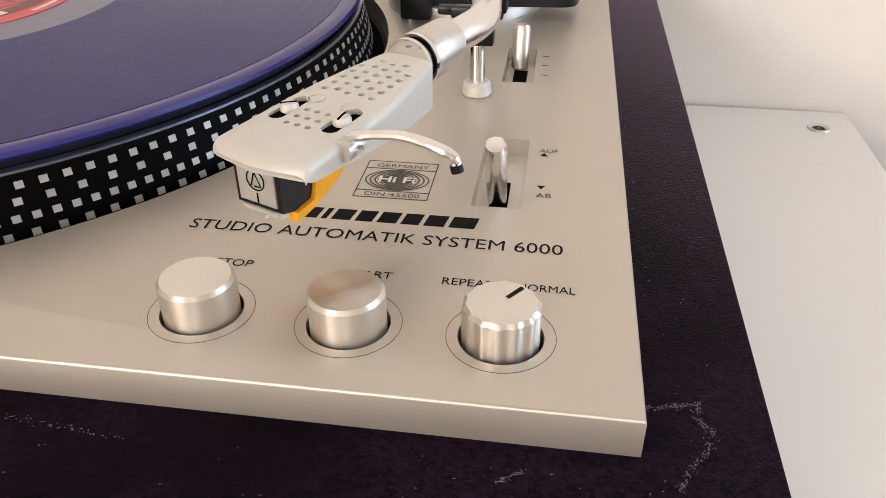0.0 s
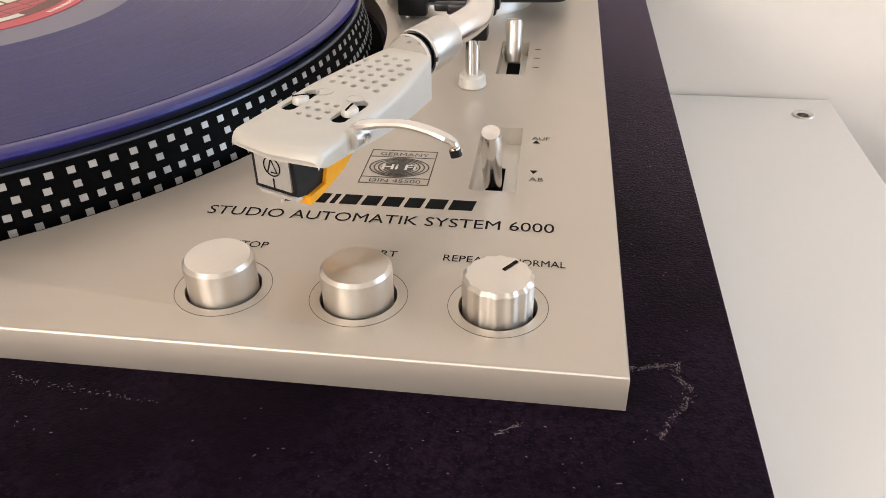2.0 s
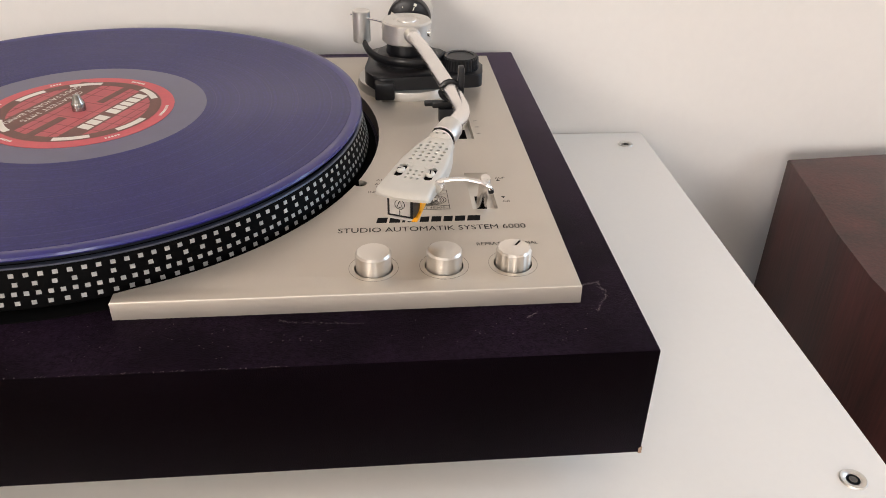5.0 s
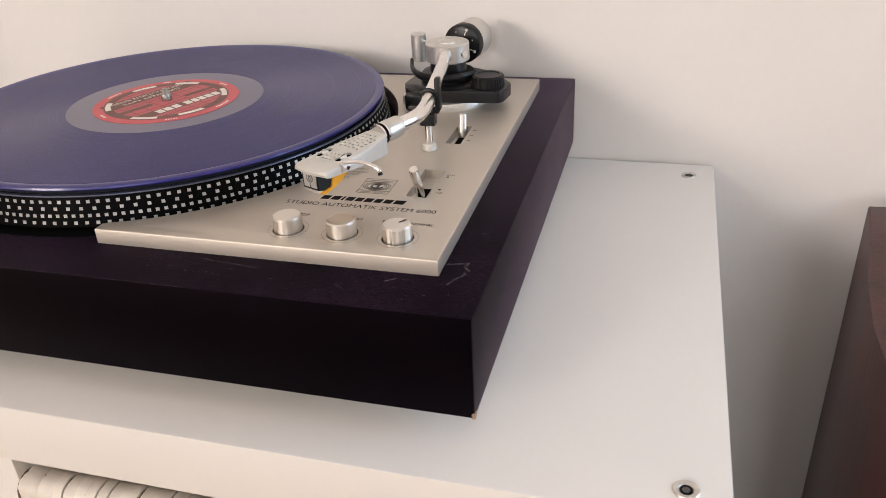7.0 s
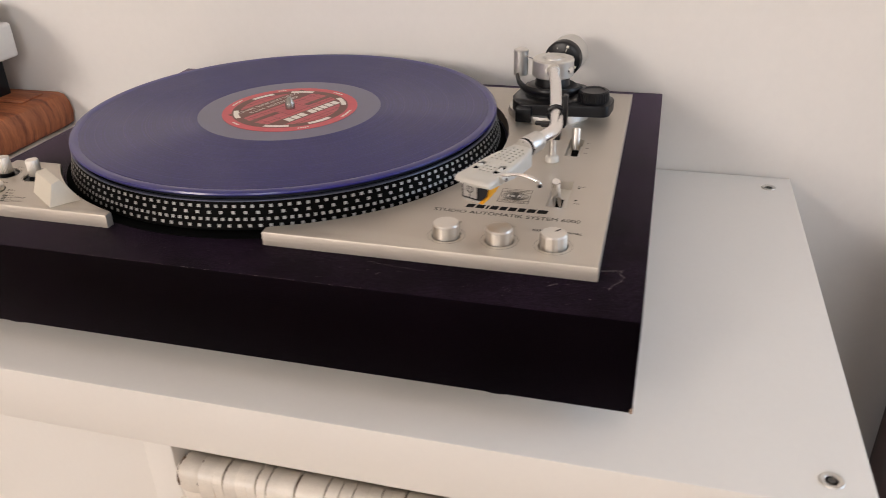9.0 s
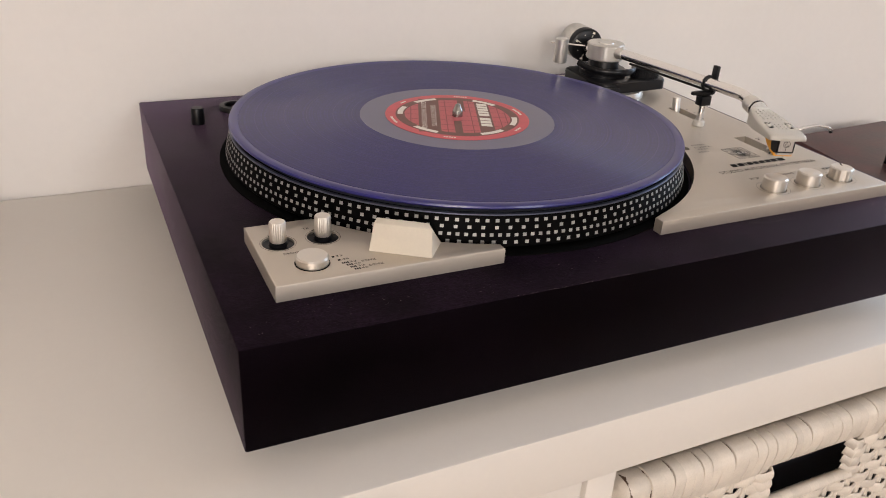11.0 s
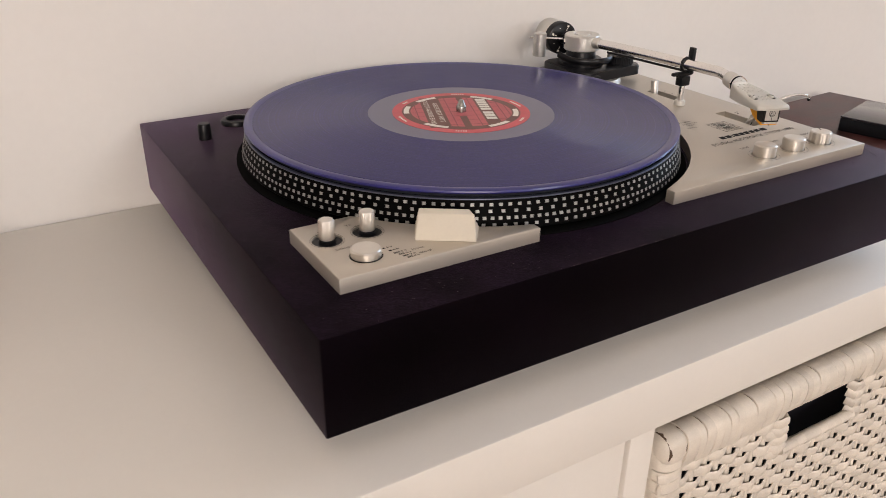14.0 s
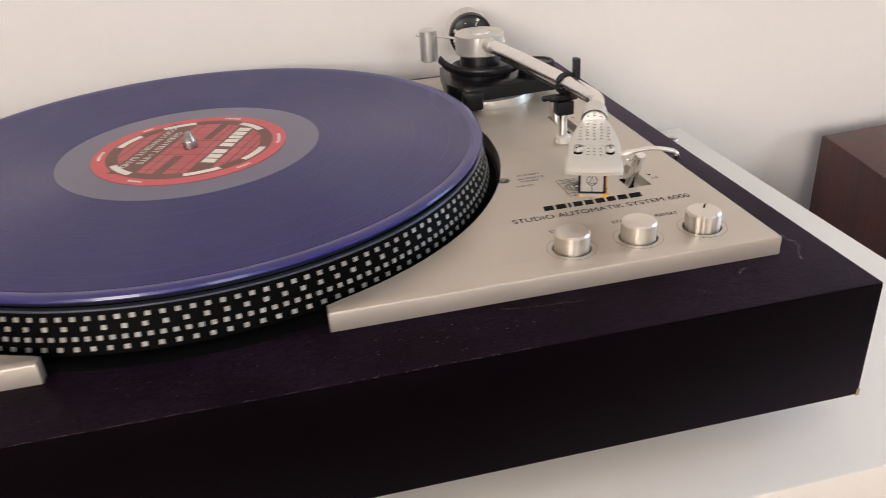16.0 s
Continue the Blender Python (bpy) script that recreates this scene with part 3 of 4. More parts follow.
for k, (ra, rb) in enumerate(((0.0082, 0.0054), (0.0070, 0.0048), (0.0058, 0.0042), (0.0046, 0.0036), (0.0034, 0.0030))):
    ringm = bmesh.new()
    n = 48
    ins = [[ringm.verts.new((0.1826 + (ra - d) * math.cos(2 * math.pi * i / n), -0.0815 + (rb - d) * math.sin(2 * math.pi * i / n), INK_Z)) for i in range(n)] for d in (0, 0.0004)]
    for i in range(n):
        j = (i + 1) % n
        ringm.faces.new((ins[0][i], ins[0][j], ins[1][j], ins[1][i]))
    part("printed_oval", ringm, M_GREYINK, deck)
part("printed_lozenge", slab([(0.1776, -0.0815), (0.1826, -0.0772), (0.1876, -0.0815), (0.1826, -0.0858)], TP, INK_Z + 0.00004), M_GREYINK, deck)
lettering("lettering", "Hi Fi", 0.1780, 0.1872, -0.0830, -0.0800, INK_Z + 0.00008, M_WHITE, player, bold=0.02)
# the maker's mark: a row of bold slanted blocks
x = 0.1568
for w in (0.0058, 0.0060, 0.0024, 0.0056, 0.0052, 0.0056, 0.0053, 0.0058, 0.0070):
    b = w - 0.0011
    part("maker_mark", slab([(x, -0.1021), (x + b, -0.1021), (x + b + 0.0008, -0.0974), (x + 0.0008, -0.0974)], TP, INK_Z), M_INK, deck, "bold dark blocks of the maker's mark")
    x += w

# slots and levers
part("slot_floor", box((0.2024, -0.0915, TP - 0.0058), (0.2143, -0.0535, TP - 0.0052)), M_DULL, player, "sunken metal floor of the lever slot")
part("slot_gap", box((0.2059, -0.0905, TP - 0.0052), (0.2105, -0.0700, TP - 0.0048)), M_DARK, player)
part("slot_floor", box((0.2028, -0.0110, TP - 0.0058), (0.2128, 0.0220, TP - 0.0052)), M_DULL, player, "sunken metal floor of the lever slot")
part("slot_gap", box((0.2055, -0.0105, TP - 0.0052), (0.2101, 0.0125, TP - 0.0048)), M_DARK, player)
part("cue_lever", lathe([(0.0022, 0), (0.0025, 0.004), (0.0027, 0.023), (0.0023, 0.0245), (0.0004, 0.0246)], (0.2078, -0.0800, 0.0015), (0.0, -0.0107, 0.0216), 28), M_ARM, player, "round metal cueing lever")
part("speed_lever", lathe([(0.0028, 0), (0.0030, 0.003), (0.0031, 0.0140), (0.0027, 0.0150), (0.0004, 0.0151)], (0.2070, 0.0165, 0.0022), (0, 0.15, 1), 28), M_SPUN, player, "short metal selector peg")
for k in range(3):
    part("printed_mark", box((0.2150, -0.004 + 0.009 * k, TP), (0.2172, -0.0035 + 0.009 * k, INK_Z)), M_GREYINK, deck)
part("adjust_screw", lathe([(0.0033, 0), (0.0033, 0.001)], (0.1495, -0.062, TP - 0.0038), (0, 0, 1), 24), M_DARK, player, "dark sunken adjusting screw")

# control panel
for x in (-0.154, -0.131):
    part("knob_well", lathe([(0.0081, 0), (0.0081, 0.0004)], (x, -0.116, TP - 0.0016), (0, 0, 1), 36), M_BLACK, player)
    part("stem_collar", lathe([(0.0046, 0), (0.0046, 0.0022)], (x, -0.116, TP - 0.0014), (0, 0, 1), 28), M_BLACK, player)
    part("pitch_knob", lathe([(0.0040, 0), (0.0042, 0.0004), (0.0042, 0.0100), (0.0037, 0.0108), (0.0003, 0.0109)], (x, -0.116, TP + 0.0012), (0, 0, 1), 108, flutes=27), M_SPUN, player, "small round aluminium speed trimming knob")
    part("engraved_ring", lathe([(0.0088, 0), (0.0090, 0), (0.0090, 0.00005), (0.0088, 0.00005)], (x, -0.116, TP), (0, 0, 1), 48, closed=True), M_GREYINK, panel)
# flat near-black disc: the button's contact shadow, painted on the panel
part("button_shadow_disc", lathe([(0.0085, 0), (0.0085, 0.00012)], (-0.144, -0.1415, TP), (0, 0, 1), 40), M_DARK, player)
part("button", lathe([(0.0078, 0), (0.0079, 0.0003), (0.0079, 0.0035), (0.0072, 0.0043), (0.0003, 0.0044)], (-0.144, -0.1415, TP + 0.0001), (0, 0, 1), 40), M_SPUN, player, "low round aluminium power button")
for words, x0, x1, y, h in (("33", -0.1575, -0.1542, -0.1082, 0.0016), ("45", -0.1345, -0.1312, -0.1082, 0.0016), ("KO", -0.1545, -0.1508, -0.1052, 0.0017),
                            ("TE", -0.1385, -0.1350, -0.1052, 0.0017), ("DREHZAHL", -0.1545, -0.1420, -0.1296, 0.0018),
                            ("33", -0.1316, -0.1282, -0.1394, 0.0016), ("45", -0.1297, -0.1263, -0.1433, 0.0016), ("33", -0.1270, -0.1236, -0.1468, 0.0016),
                            ("45", -0.1256, -0.1222, -0.1493, 0.0016), ("33", -0.1246, -0.1212, -0.1518, 0.0016), ("45", -0.1236, -0.1202, -0.1543, 0.0016),
                            ("50HZ", -0.1214, -0.1138, -0.1480, 0.0017), ("60HZ", -0.1194, -0.1118, -0.1530, 0.0017)):
    lettering("lettering", words, x0, x1, y, y + h, INK_Z, M_INK, panel)
for x, y, w in ((-0.1335, -0.1394, 0.0012), (-0.1317, -0.1433, 0.0014)):
    part("printed_mark", box((x, y, TP), (x + w, y + 0.0014, INK_Z)), M_INK, panel)
for x, y, step, n in ((-0.1308, -0.1468, 0.0009, 4), (-0.1292, -0.1493, 0.0011, 3), (-0.1282, -0.1518, 0.0008, 4), (-0.1270, -0.1543, 0.0011, 3)):
    for k in range(n):
        part("printed_mark", box((x + step * k, y, TP), (x + step * (k + 0.68), y + 0.0014, INK_Z)), M_INK, panel)
# strobe lamp housing: a cream wedge whose long side follows the rim
ux, uy = 0.8345, -0.551
px, py = 0.551, 0.8345
hb = bmesh.new()
def wedge_point(u, v, z):
    return hb.verts.new((-0.1145 + ux * u + px * v, -0.1385 + uy * u + py * v, TP + z))
vs = [wedge_point(0, 0, 0), wedge_point(0.0318, 0, 0), wedge_point(0.0335, 0.0185, 0), wedge_point(-0.0015, 0.0165, 0),
      wedge_point(0.0012, 0.0045, 0.0135), wedge_point(0.0306, 0.0045, 0.0135), wedge_point(0.0275, 0.0105, 0.0140), wedge_point(0.0015, 0.0105, 0.0140)]
for f in ((3, 2, 1, 0), (4, 5, 6, 7), (0, 1, 5, 4), (1, 2, 6, 5), (2, 3, 7, 6), (3, 0, 4, 7)):
    hb.faces.new([vs[i] for i in f])
bmesh.ops.bevel(hb, geom=hb.edges[:], offset=0.0004, segments=2, affect="EDGES", profile=0.5)
part("strobe_lamp_cover", hb, M_CREAM, player, "cream plastic wedge over the strobe lamp")

# back corner: peg and adaptor ring
part("hinge_peg", lathe([(0.0048, 0), (0.0046, 0.0105), (0.0040, 0.0118), (0.0003, 0.0120)], (-0.156, 0.104, PZ), (0, 0, 1), 32), M_BLACK, player, "short black peg")
part("adaptor_well", lathe([(0.0075, 0.0006), (0.0075, 0.0034), (0.0082, 0.0040), (0.0112, 0.0036), (0.0120, 0.0022), (0.0120, 0.0)], (-0.124, 0.131, PZ), (0, 0, 1), 48, closed=True), M_BLACK, player, "raised black ring for the single adaptor")

# near-black disc painted as the shade under the platter, and the platter itself
part("platter_shade_disc", lathe([(0.1580, 0.0), (0.1580, 0.0006), (0.1540, 0.0008)], (0, 0, PZ), (0, 0, 1), 96), M_DARK, player, "dark disc painted as the shade under the platter")
platter = part("platter", lathe([(0.1535, 0.0022), (0.1541, 0.0030), (0.1505, 0.0190), (0.1502, 0.0196), (0.1485, 0.0198), (0.020, 0.0198)], (0, 0, 0), (0, 0, 1), 180), M_RIM, player, "black platter with pale strobe dots round its rim")
part("rim_bead", lathe([(0.1492, 0.0190), (0.1507, 0.0190), (0.1511, 0.0194), (0.1510, 0.0199), (0.1504, 0.0203), (0.1492, 0.0203)], (0, 0, 0), (0, 0, 1), 160, closed=True), M_BEAD, platter, "thin dark metal bead of the platter")
part("platter_mat", lathe([(0.1475, 0.0198), (0.1478, 0.0218), (0.1470, 0.0223), (0.006, 0.0223)], (0, 0, 0), (0, 0, 1), 120), M_RUBBER, player, "dark rubber platter mat")
part("spindle", lathe([(0.00355, 0.0223), (0.00355, 0.0280), (0.0034, 0.0284), (0.0028, 0.0294), (0.0018, 0.0322), (0.0013, 0.0327), (0.0002, 0.0328)], (0, 0, 0), (0, 0, 1), 32), M_STEEL, player, "steel centre spindle")

# ---- the record ----
record = thing("vinyl_record", "translucent blue vinyl record with a red label on the platter", "record", (0, 0, 0.0223))
part("edge", lathe([(0.1451, 0.0), (0.1495, 0.0), (0.1507, 0.0004), (0.1511, 0.0011), (0.1507, 0.0021), (0.1490, 0.0027), (0.1470, 0.00255), (0.1451, 0.0021)], (0, 0, 0), (0, 0, 1), 192, closed=True), M_EDGE, record, "smooth raised blue edge of the record")
part("disc", lathe([(0.0662, 0.0), (0.1450, 0.0), (0.1450, 0.0022), (0.0662, 0.0019)], (0, 0, 0), (0, 0, 1), 192, closed=True), M_VINYL, record, "grooved blue vinyl playing surface")
part("run_out", lathe([(0.0036, 0.0), (0.0661, 0.0), (0.0661, 0.0019), (0.0500, 0.0018), (0.0500, 0.0018), (0.0036, 0.0018)], (0, 0, 0), (0, 0, 1), 120, closed=True), M_DEADWAX, record, "smooth greyish run-out area")
for r in (0.1345, 0.1160, 0.1015, 0.0840, 0.0715):
    zt = 0.0019 + 0.0003 * (r - 0.0662) / 0.080
    part("track_gap", lathe([(r - 0.0002, zt - 0.0002), (r - 0.00016, zt + 0.00002), (r + 0.00016, zt + 0.00002), (r + 0.0002, zt - 0.0002)], (0, 0, 0), (0, 0, 1), 192, closed=True), M_VINYLRIM, record)
label = part("label", lathe([(0.0037, 0.0018), (0.0490, 0.0018), (0.0490, 0.00205), (0.0037, 0.00205)], (0, 0, 0), (0, 0, 1), 96, closed=True), M_PINK, record, "round red paper label")
part("label_field", lathe([(0.0037, 0.00205), (0.0425, 0.00205), (0.0425, 0.00212), (0.0037, 0.00212)], (0, 0, 0), (0, 0, 1), 96, closed=True), M_RED, record)
part("label_ring", lathe([(0.0360, 0.00212), (0.0420, 0.00212), (0.0420, 0.00216), (0.0360, 0.00216)], (0, 0, 0), (0, 0, 1), 96, closed=True), M_LABELBAND, record, "brown ring printed round the label")
LA = math.atan2(-0.060, -0.025)      # the way the label's lines read


def label_bar(name, u0, u1, v0, v1, material, z=0.00218, lean=0.0):
    c, s = math.cos(LA), math.sin(LA)
    pts = [(u0, v0), (u1, v0), (u1 + lean, v1), (u0 + lean, v1)]
    return part(name, slab([(u * c - v * s, u * s + v * c) for u, v in pts], 0.00205, z), material, record)


label_bar("label_band", -0.034, 0.034, 0.0135, 0.0235, M_LABELBAND)
label_bar("label_band", -0.036, 0.036, -0.0265, -0.0120, M_LABELBAND)
label_bar("label_band", -0.040, -0.012, 0.0015, 0.0060, M_LABELBAND)
label_bar("label_band", 0.012, 0.040, -0.0030, 0.0020, M_LABELBAND)
for v in (0.0090, 0.0285, 0.0330, -0.0080, -0.0320, -0.0365):
    half = math.sqrt(0.0415 ** 2 - v * v)
    label_bar("label_rule", -half, half, v, v + 0.0006, M_DKRED, 0.00215)
for u in (-0.030, -0.020, -0.010, 0.0, 0.010, 0.020, 0.030):
    half = math.sqrt(0.0415 ** 2 - u * u)
    label_bar("label_rule", u, u + 0.0005, -half, half, M_DKRED, 0.00214)
u = -0.030
for k, w in enumerate((0.0062, 0.0060, 0.0055, 0.0055, 0.0062, 0.0, 0.0064, 0.0064, 0.0062)):
    if w:
        label_bar("band_mark", u, u + w - 0.0012, 0.0150, 0.0222, M_WHITE, 0.00224, 0.0006)
        u += w
    else:
        u += 0.0032


def label_words(words, u0, u1, v0, v1):
    c, s = math.cos(LA), math.sin(LA)
    ob = lettering("label_lettering", words, 0, u1 - u0, 0, v1 - v0, 0.00226, M_WHITE, record)
    ob.matrix_basis = Matrix.Translation((u0 * c - v0 * s, u0 * s + v0 * c, 0.00226)) @ Matrix.Rotation(LA, 4, "Z")


label_words("GREATEST HITS", -0.022, 0.024, -0.0180, -0.0145)
label_words("GOD'S FAVORITE BAND", -0.029, 0.029, -0.0245, -0.0208)
for a0, a1 in ((0.35, 0.80), (1.15, 1.60), (2.35, 2.80), (3.50, 3.95), (4.30, 4.75), (5.45, 5.90)):
    seg = bmesh.new()
    o, i = arc(0.0408, LA + a0, LA + a1, 8), arc(0.0372, LA + a0, LA + a1, 8)
    merged(seg, slab(o + i[::-1], 0.00205, 0.00226))
    part("label_arc", seg, M_WHITE, record)

for a0, count in ((0.95, 5), (1.75, 9), (2.95, 6), (4.05, 4), (4.90, 8), (6.05, 5)):
    for k in range(count):
        a = LA + a0 + 0.036 * k
        m = Matrix.Rotation(a, 4, "Z")
        mark = part("rim_print", box((0.0446, -0.0005, 0.00205), (0.0462, 0.0005, 0.00215)), M_WHITE, record)
        mark.matrix_basis = m

# ---- tonearm ----
PV = Vector((0.180, 0.0855, 0))
part("arm_base_ring", lathe([(0.0320, 0), (0.0322, 0.0012), (0.0312, 0.0052), (0.020, 0.0056)], (0.180, 0.078, TP), (0, 0, 1), 56), M_DULL, player, "round silver base ring of the tonearm")


def rounded(points, r, n=5):
    """Outline through the corner points with rounded corners."""
    out = []
    p = [Vector(q) for q in points]
    for i in range(len(p)):
        a, b, c = p[i - 1], p[i], p[(i + 1) % len(p)]
        u, v = (a - b).normalized(), (c - b).normalized()
        s, e = b + u * r, b + v * r
        for k in range(n + 1):
            t = k / n
            out.append(tuple((1 - t) ** 2 * s + 2 * t * (1 - t) * b + t * t * e))
    return out


part("arm_bearing_block", slab(rounded([(0.152, 0.066), (0.160, 0.050), (0.2255, 0.055), (0.2285, 0.080), (0.212, 0.090), (0.200, 0.112), (0.158, 0.112)], 0.006), TP + 0.0054, 0.0212, 0.0016), M_BLACK, player, "black plastic tonearm base")
part("arm_turret", lathe([(0.0200, 0.0205), (0.0200, 0.0250), (0.0186, 0.0265), (0.0135, 0.0272), (0.0125, 0.0340)], (PV.x, PV.y, 0), (0, 0, 1), 48), M_BLACK, player, "black swivel turret")
dial = part("antiskate_dial", lathe([(0.0118, 0.0205), (0.0120, 0.0225), (0.0116, 0.0280), (0.0104, 0.0290), (0.0085, 0.0290), (0.0082, 0.0284), (0.0004, 0.0284)], (0.2130, 0.0695, 0), (0, 0, 1), 96, flutes=32), M_BLACK, player, "knurled black setting dial")
part("pivot_housing", lathe([(0.0148, 0.0338), (0.0157, 0.0346), (0.0157, 0.0462), (0.0148, 0.0472), (0.0085, 0.0472), (0.0080, 0.0466), (0.0065, 0.0466), (0.0062, 0.0474), (0.0003, 0.0476)], (PV.x, PV.y, 0), (0, 0, 1), 64), M_DULL, player, "round brushed aluminium pivot housing")
for a in (-28, 152):
    d = Vector((math.cos(radians(a)), math.sin(radians(a)), 0))
    c = Vector((PV.x, PV.y, 0.0405)) + d * 0.0149
    part("pivot_screw", rod(c, c + d * 0.0018, 0.0028, 0.0024, 20), M_CHROME, player)
# lifting bow
part("arm_lift_bow", tube(smooth_path([(0.203, 0.074, 0.0275), (0.195, 0.0625, 0.0280), (0.180, 0.0580, 0.0280), (0.165, 0.0640, 0.0282), (0.1565, 0.0750, 0.0295), (0.1530, 0.0840, 0.0325)]), 0.0015, 10, flat=1.9), M_BLACK, player, "curved black lift bow")
part("lift_block", box((0.1585, 0.0455, 0.0085), (0.1705, 0.0570, 0.0195), 0.0012), M_BLACK, player)
part("lift_pin", rod((0.1615, 0.0500, TP), (0.1615, 0.0500, 0.0130), 0.0022), M_CHROME, player)
# anti-skate weight on its rod
part("antiskate_rod", rod((0.1660, 0.0955, 0.0425), (0.1445, 0.1152, 0.0425), 0.0008, seg=10), M_CHROME, player)
part("antiskate_weight", rod((0.1512, 0.1090, 0.0262), (0.1512, 0.1090, 0.0468), 0.0058, seg=32, bevel=0.0006), M_DULL, player, "small steel anti-skate weight")
# counterweight
CWA = Vector((0.0085, 0.0560, 0.0)).normalized()
c0 = Vector((0.1800, 0.0985, 0.0375))
part("counterweight_shaft", rod(c0 - CWA * 0.004, c0 + CWA * 0.020, 0.0045), M_BLACK, player)
tdial = part("tracking_dial", lathe([(0.0118, 0.0), (0.0142, 0.0012), (0.0146, 0.0022), (0.0146, 0.0088), (0.0140, 0.0094)], c0 + CWA * 0.0165, CWA, 64), M_BLACK, player, "black tracking force dial with white marks")
turn = Vector((0, 0, 1)).rotation_difference(CWA).to_matrix().to_4x4()
for k in range(4):
    ob = part("dial_mark", box((-0.00028, 0.0076, -0.00018), (0.00028, 0.0104, 0.0004)), M_WHITE, tdial)
    ob.matrix_basis = Matrix.Translation(c0 + CWA * 0.0166) @ turn @ Matrix.Rotation(math.pi * k / 2 + 0.25, 4, "Z")
    ob = part("dial_square", box((-0.0010, 0.0109, -0.00018), (0.0010, 0.0127, 0.0004)), M_WHITE, tdial)
    ob.matrix_basis = Matrix.Translation(c0 + CWA * 0.0166) @ turn @ Matrix.Rotation(math.pi * k / 2 + 0.25, 4, "Z")
    ob = part("dial_dot", rod((0, 0.0100, -0.0002), (0, 0.0100, 0.0004), 0.0004, seg=10), M_WHITE, tdial)
    ob.matrix_basis = Matrix.Translation(c0 + CWA * 0.0166) @ turn @ Matrix.Rotation(math.pi * k / 2 + 1.03, 4, "Z")
part("counterweight", lathe([(0.0138, 0.0), (0.0145, 0.0006), (0.0145, 0.0175), (0.0138, 0.0185), (0.0070, 0.0185)], c0 + CWA * 0.0259, CWA, 64), M_DULL, player, "round dull-silver counterweight")

# arm tube: straight, then bent towards the headshell
HA = Vector((-0.390, -0.921, -0.03)).normalized()       # headshell axis, to the front
HS = Vector((-HA.y, HA.x, 0)).normalized()             # across it
HF = Vector((0.1670, -0.1316, 0.0374))                   # middle of the front edge
HR = HF - HA * 0.0510
COL = HR - HA * 0.0020
arm_line = smooth_path([(PV.x + 0.0022, PV.y - 0.0140, 0.0418), (0.1890, 0.0350, 0.0414), (0.1960, -0.0120, 0.0408), (0.2000, -0.0380, 0.0402), tuple(COL - HA * 0.0300 + Vector((0.0006, 0, 0.0004))), tuple(COL - HA * 0.0150), tuple(COL - HA * 0.004)], 10)
part("arm_tube", tube(arm_line, 0.0041, 20), M_ARM, player, "bent chromed tonearm tube")
part("arm_root_collar", rod((PV.x + 0.0014, PV.y - 0.0120, 0.0418), (PV.x + 0.0036, PV.y - 0.0210, 0.0417), 0.0049, 0.0046, 24, 0.0004), M_DULL, player)
part("locking_collar", lathe([(0.0046, 0), (0.0058, 0.0006), (0.0061, 0.0110), (0.0055, 0.0125), (0.0042, 0.0130)], COL - HA * 0.0150, HA, 40), M_DULL, player, "silver locking collar")
for k, (r, o, m) in enumerate(((0.0062, 0.0002, M_CHROME), (0.0054, 0.0018, M_BLACK), (0.0059, 0.0030, M_CHROME))):
    part("collar_band", rod(COL - HA * (0.0022 - o), COL - HA * (0.0022 - o - 0.0011), r, seg=36), m, player)

under = [Vector(q) + Vector((0.0008, 0, -0.0060)) for q in arm_line[4:26]]
part("lift_rod", tube(under, 0.0010, 10), M_BLACK, player, "thin black rod under the tonearm")
tip_ball = bmesh.new()
bmesh.ops.create_uvsphere(tip_ball, u_segments=14, v_segments=10, radius=0.0017)
bmesh.ops.translate(tip_ball, verts=tip_ball.verts, vec=under[-1])
part("rod_tip", tip_ball, M_BLACK, player)

# arm rest
part("rest_foot", lathe([(0.0042, 0), (0.0046, 0.0004), (0.0043, 0.0034), (0.0036, 0.0042), (0.0022, 0.0043)], (0.196, -0.022, TP), (0, 0, 1), 36), M_SHELL, player, "pale round foot of the arm rest")
part("rest_post", rod((0.196, -0.022, TP + 0.004), (0.196, -0.022, 0.0260), 0.0023, seg=24), M_CHROME, player, "thin steel arm rest post")
rest = box((0.1915, -0.0255, 0.0235), (0.2010, -0.0185, 0.0310), 0.0008)
rest = box((0.1880, -0.0240, 0.0310), (0.2035, -0.0195, 0.0345), 0.0008, bm=rest)
rest = box((0.2015, -0.0245, 0.0330), (0.2046, -0.0190, 0.0530), 0.0008, bm=rest)
rest = box((0.1840, -0.0235, 0.0318), (0.1900, -0.0200, 0.0345), 0.0008, bm=rest)
part("arm_rest", rest, M_BLACK, player, "black plastic arm rest fork")
part("arm_clip", tube([Vector((0.1975, -0.0218, 0.0400)) + Vector((math.cos(a) * 0.0052, 0, math.sin(a) * 0.0052)) for a in [math.pi * (1.5 - k / 9 * 1.45) for k in range(10)]], 0.0013, 8), M_BLACK, player, "black retaining clip over the arm")

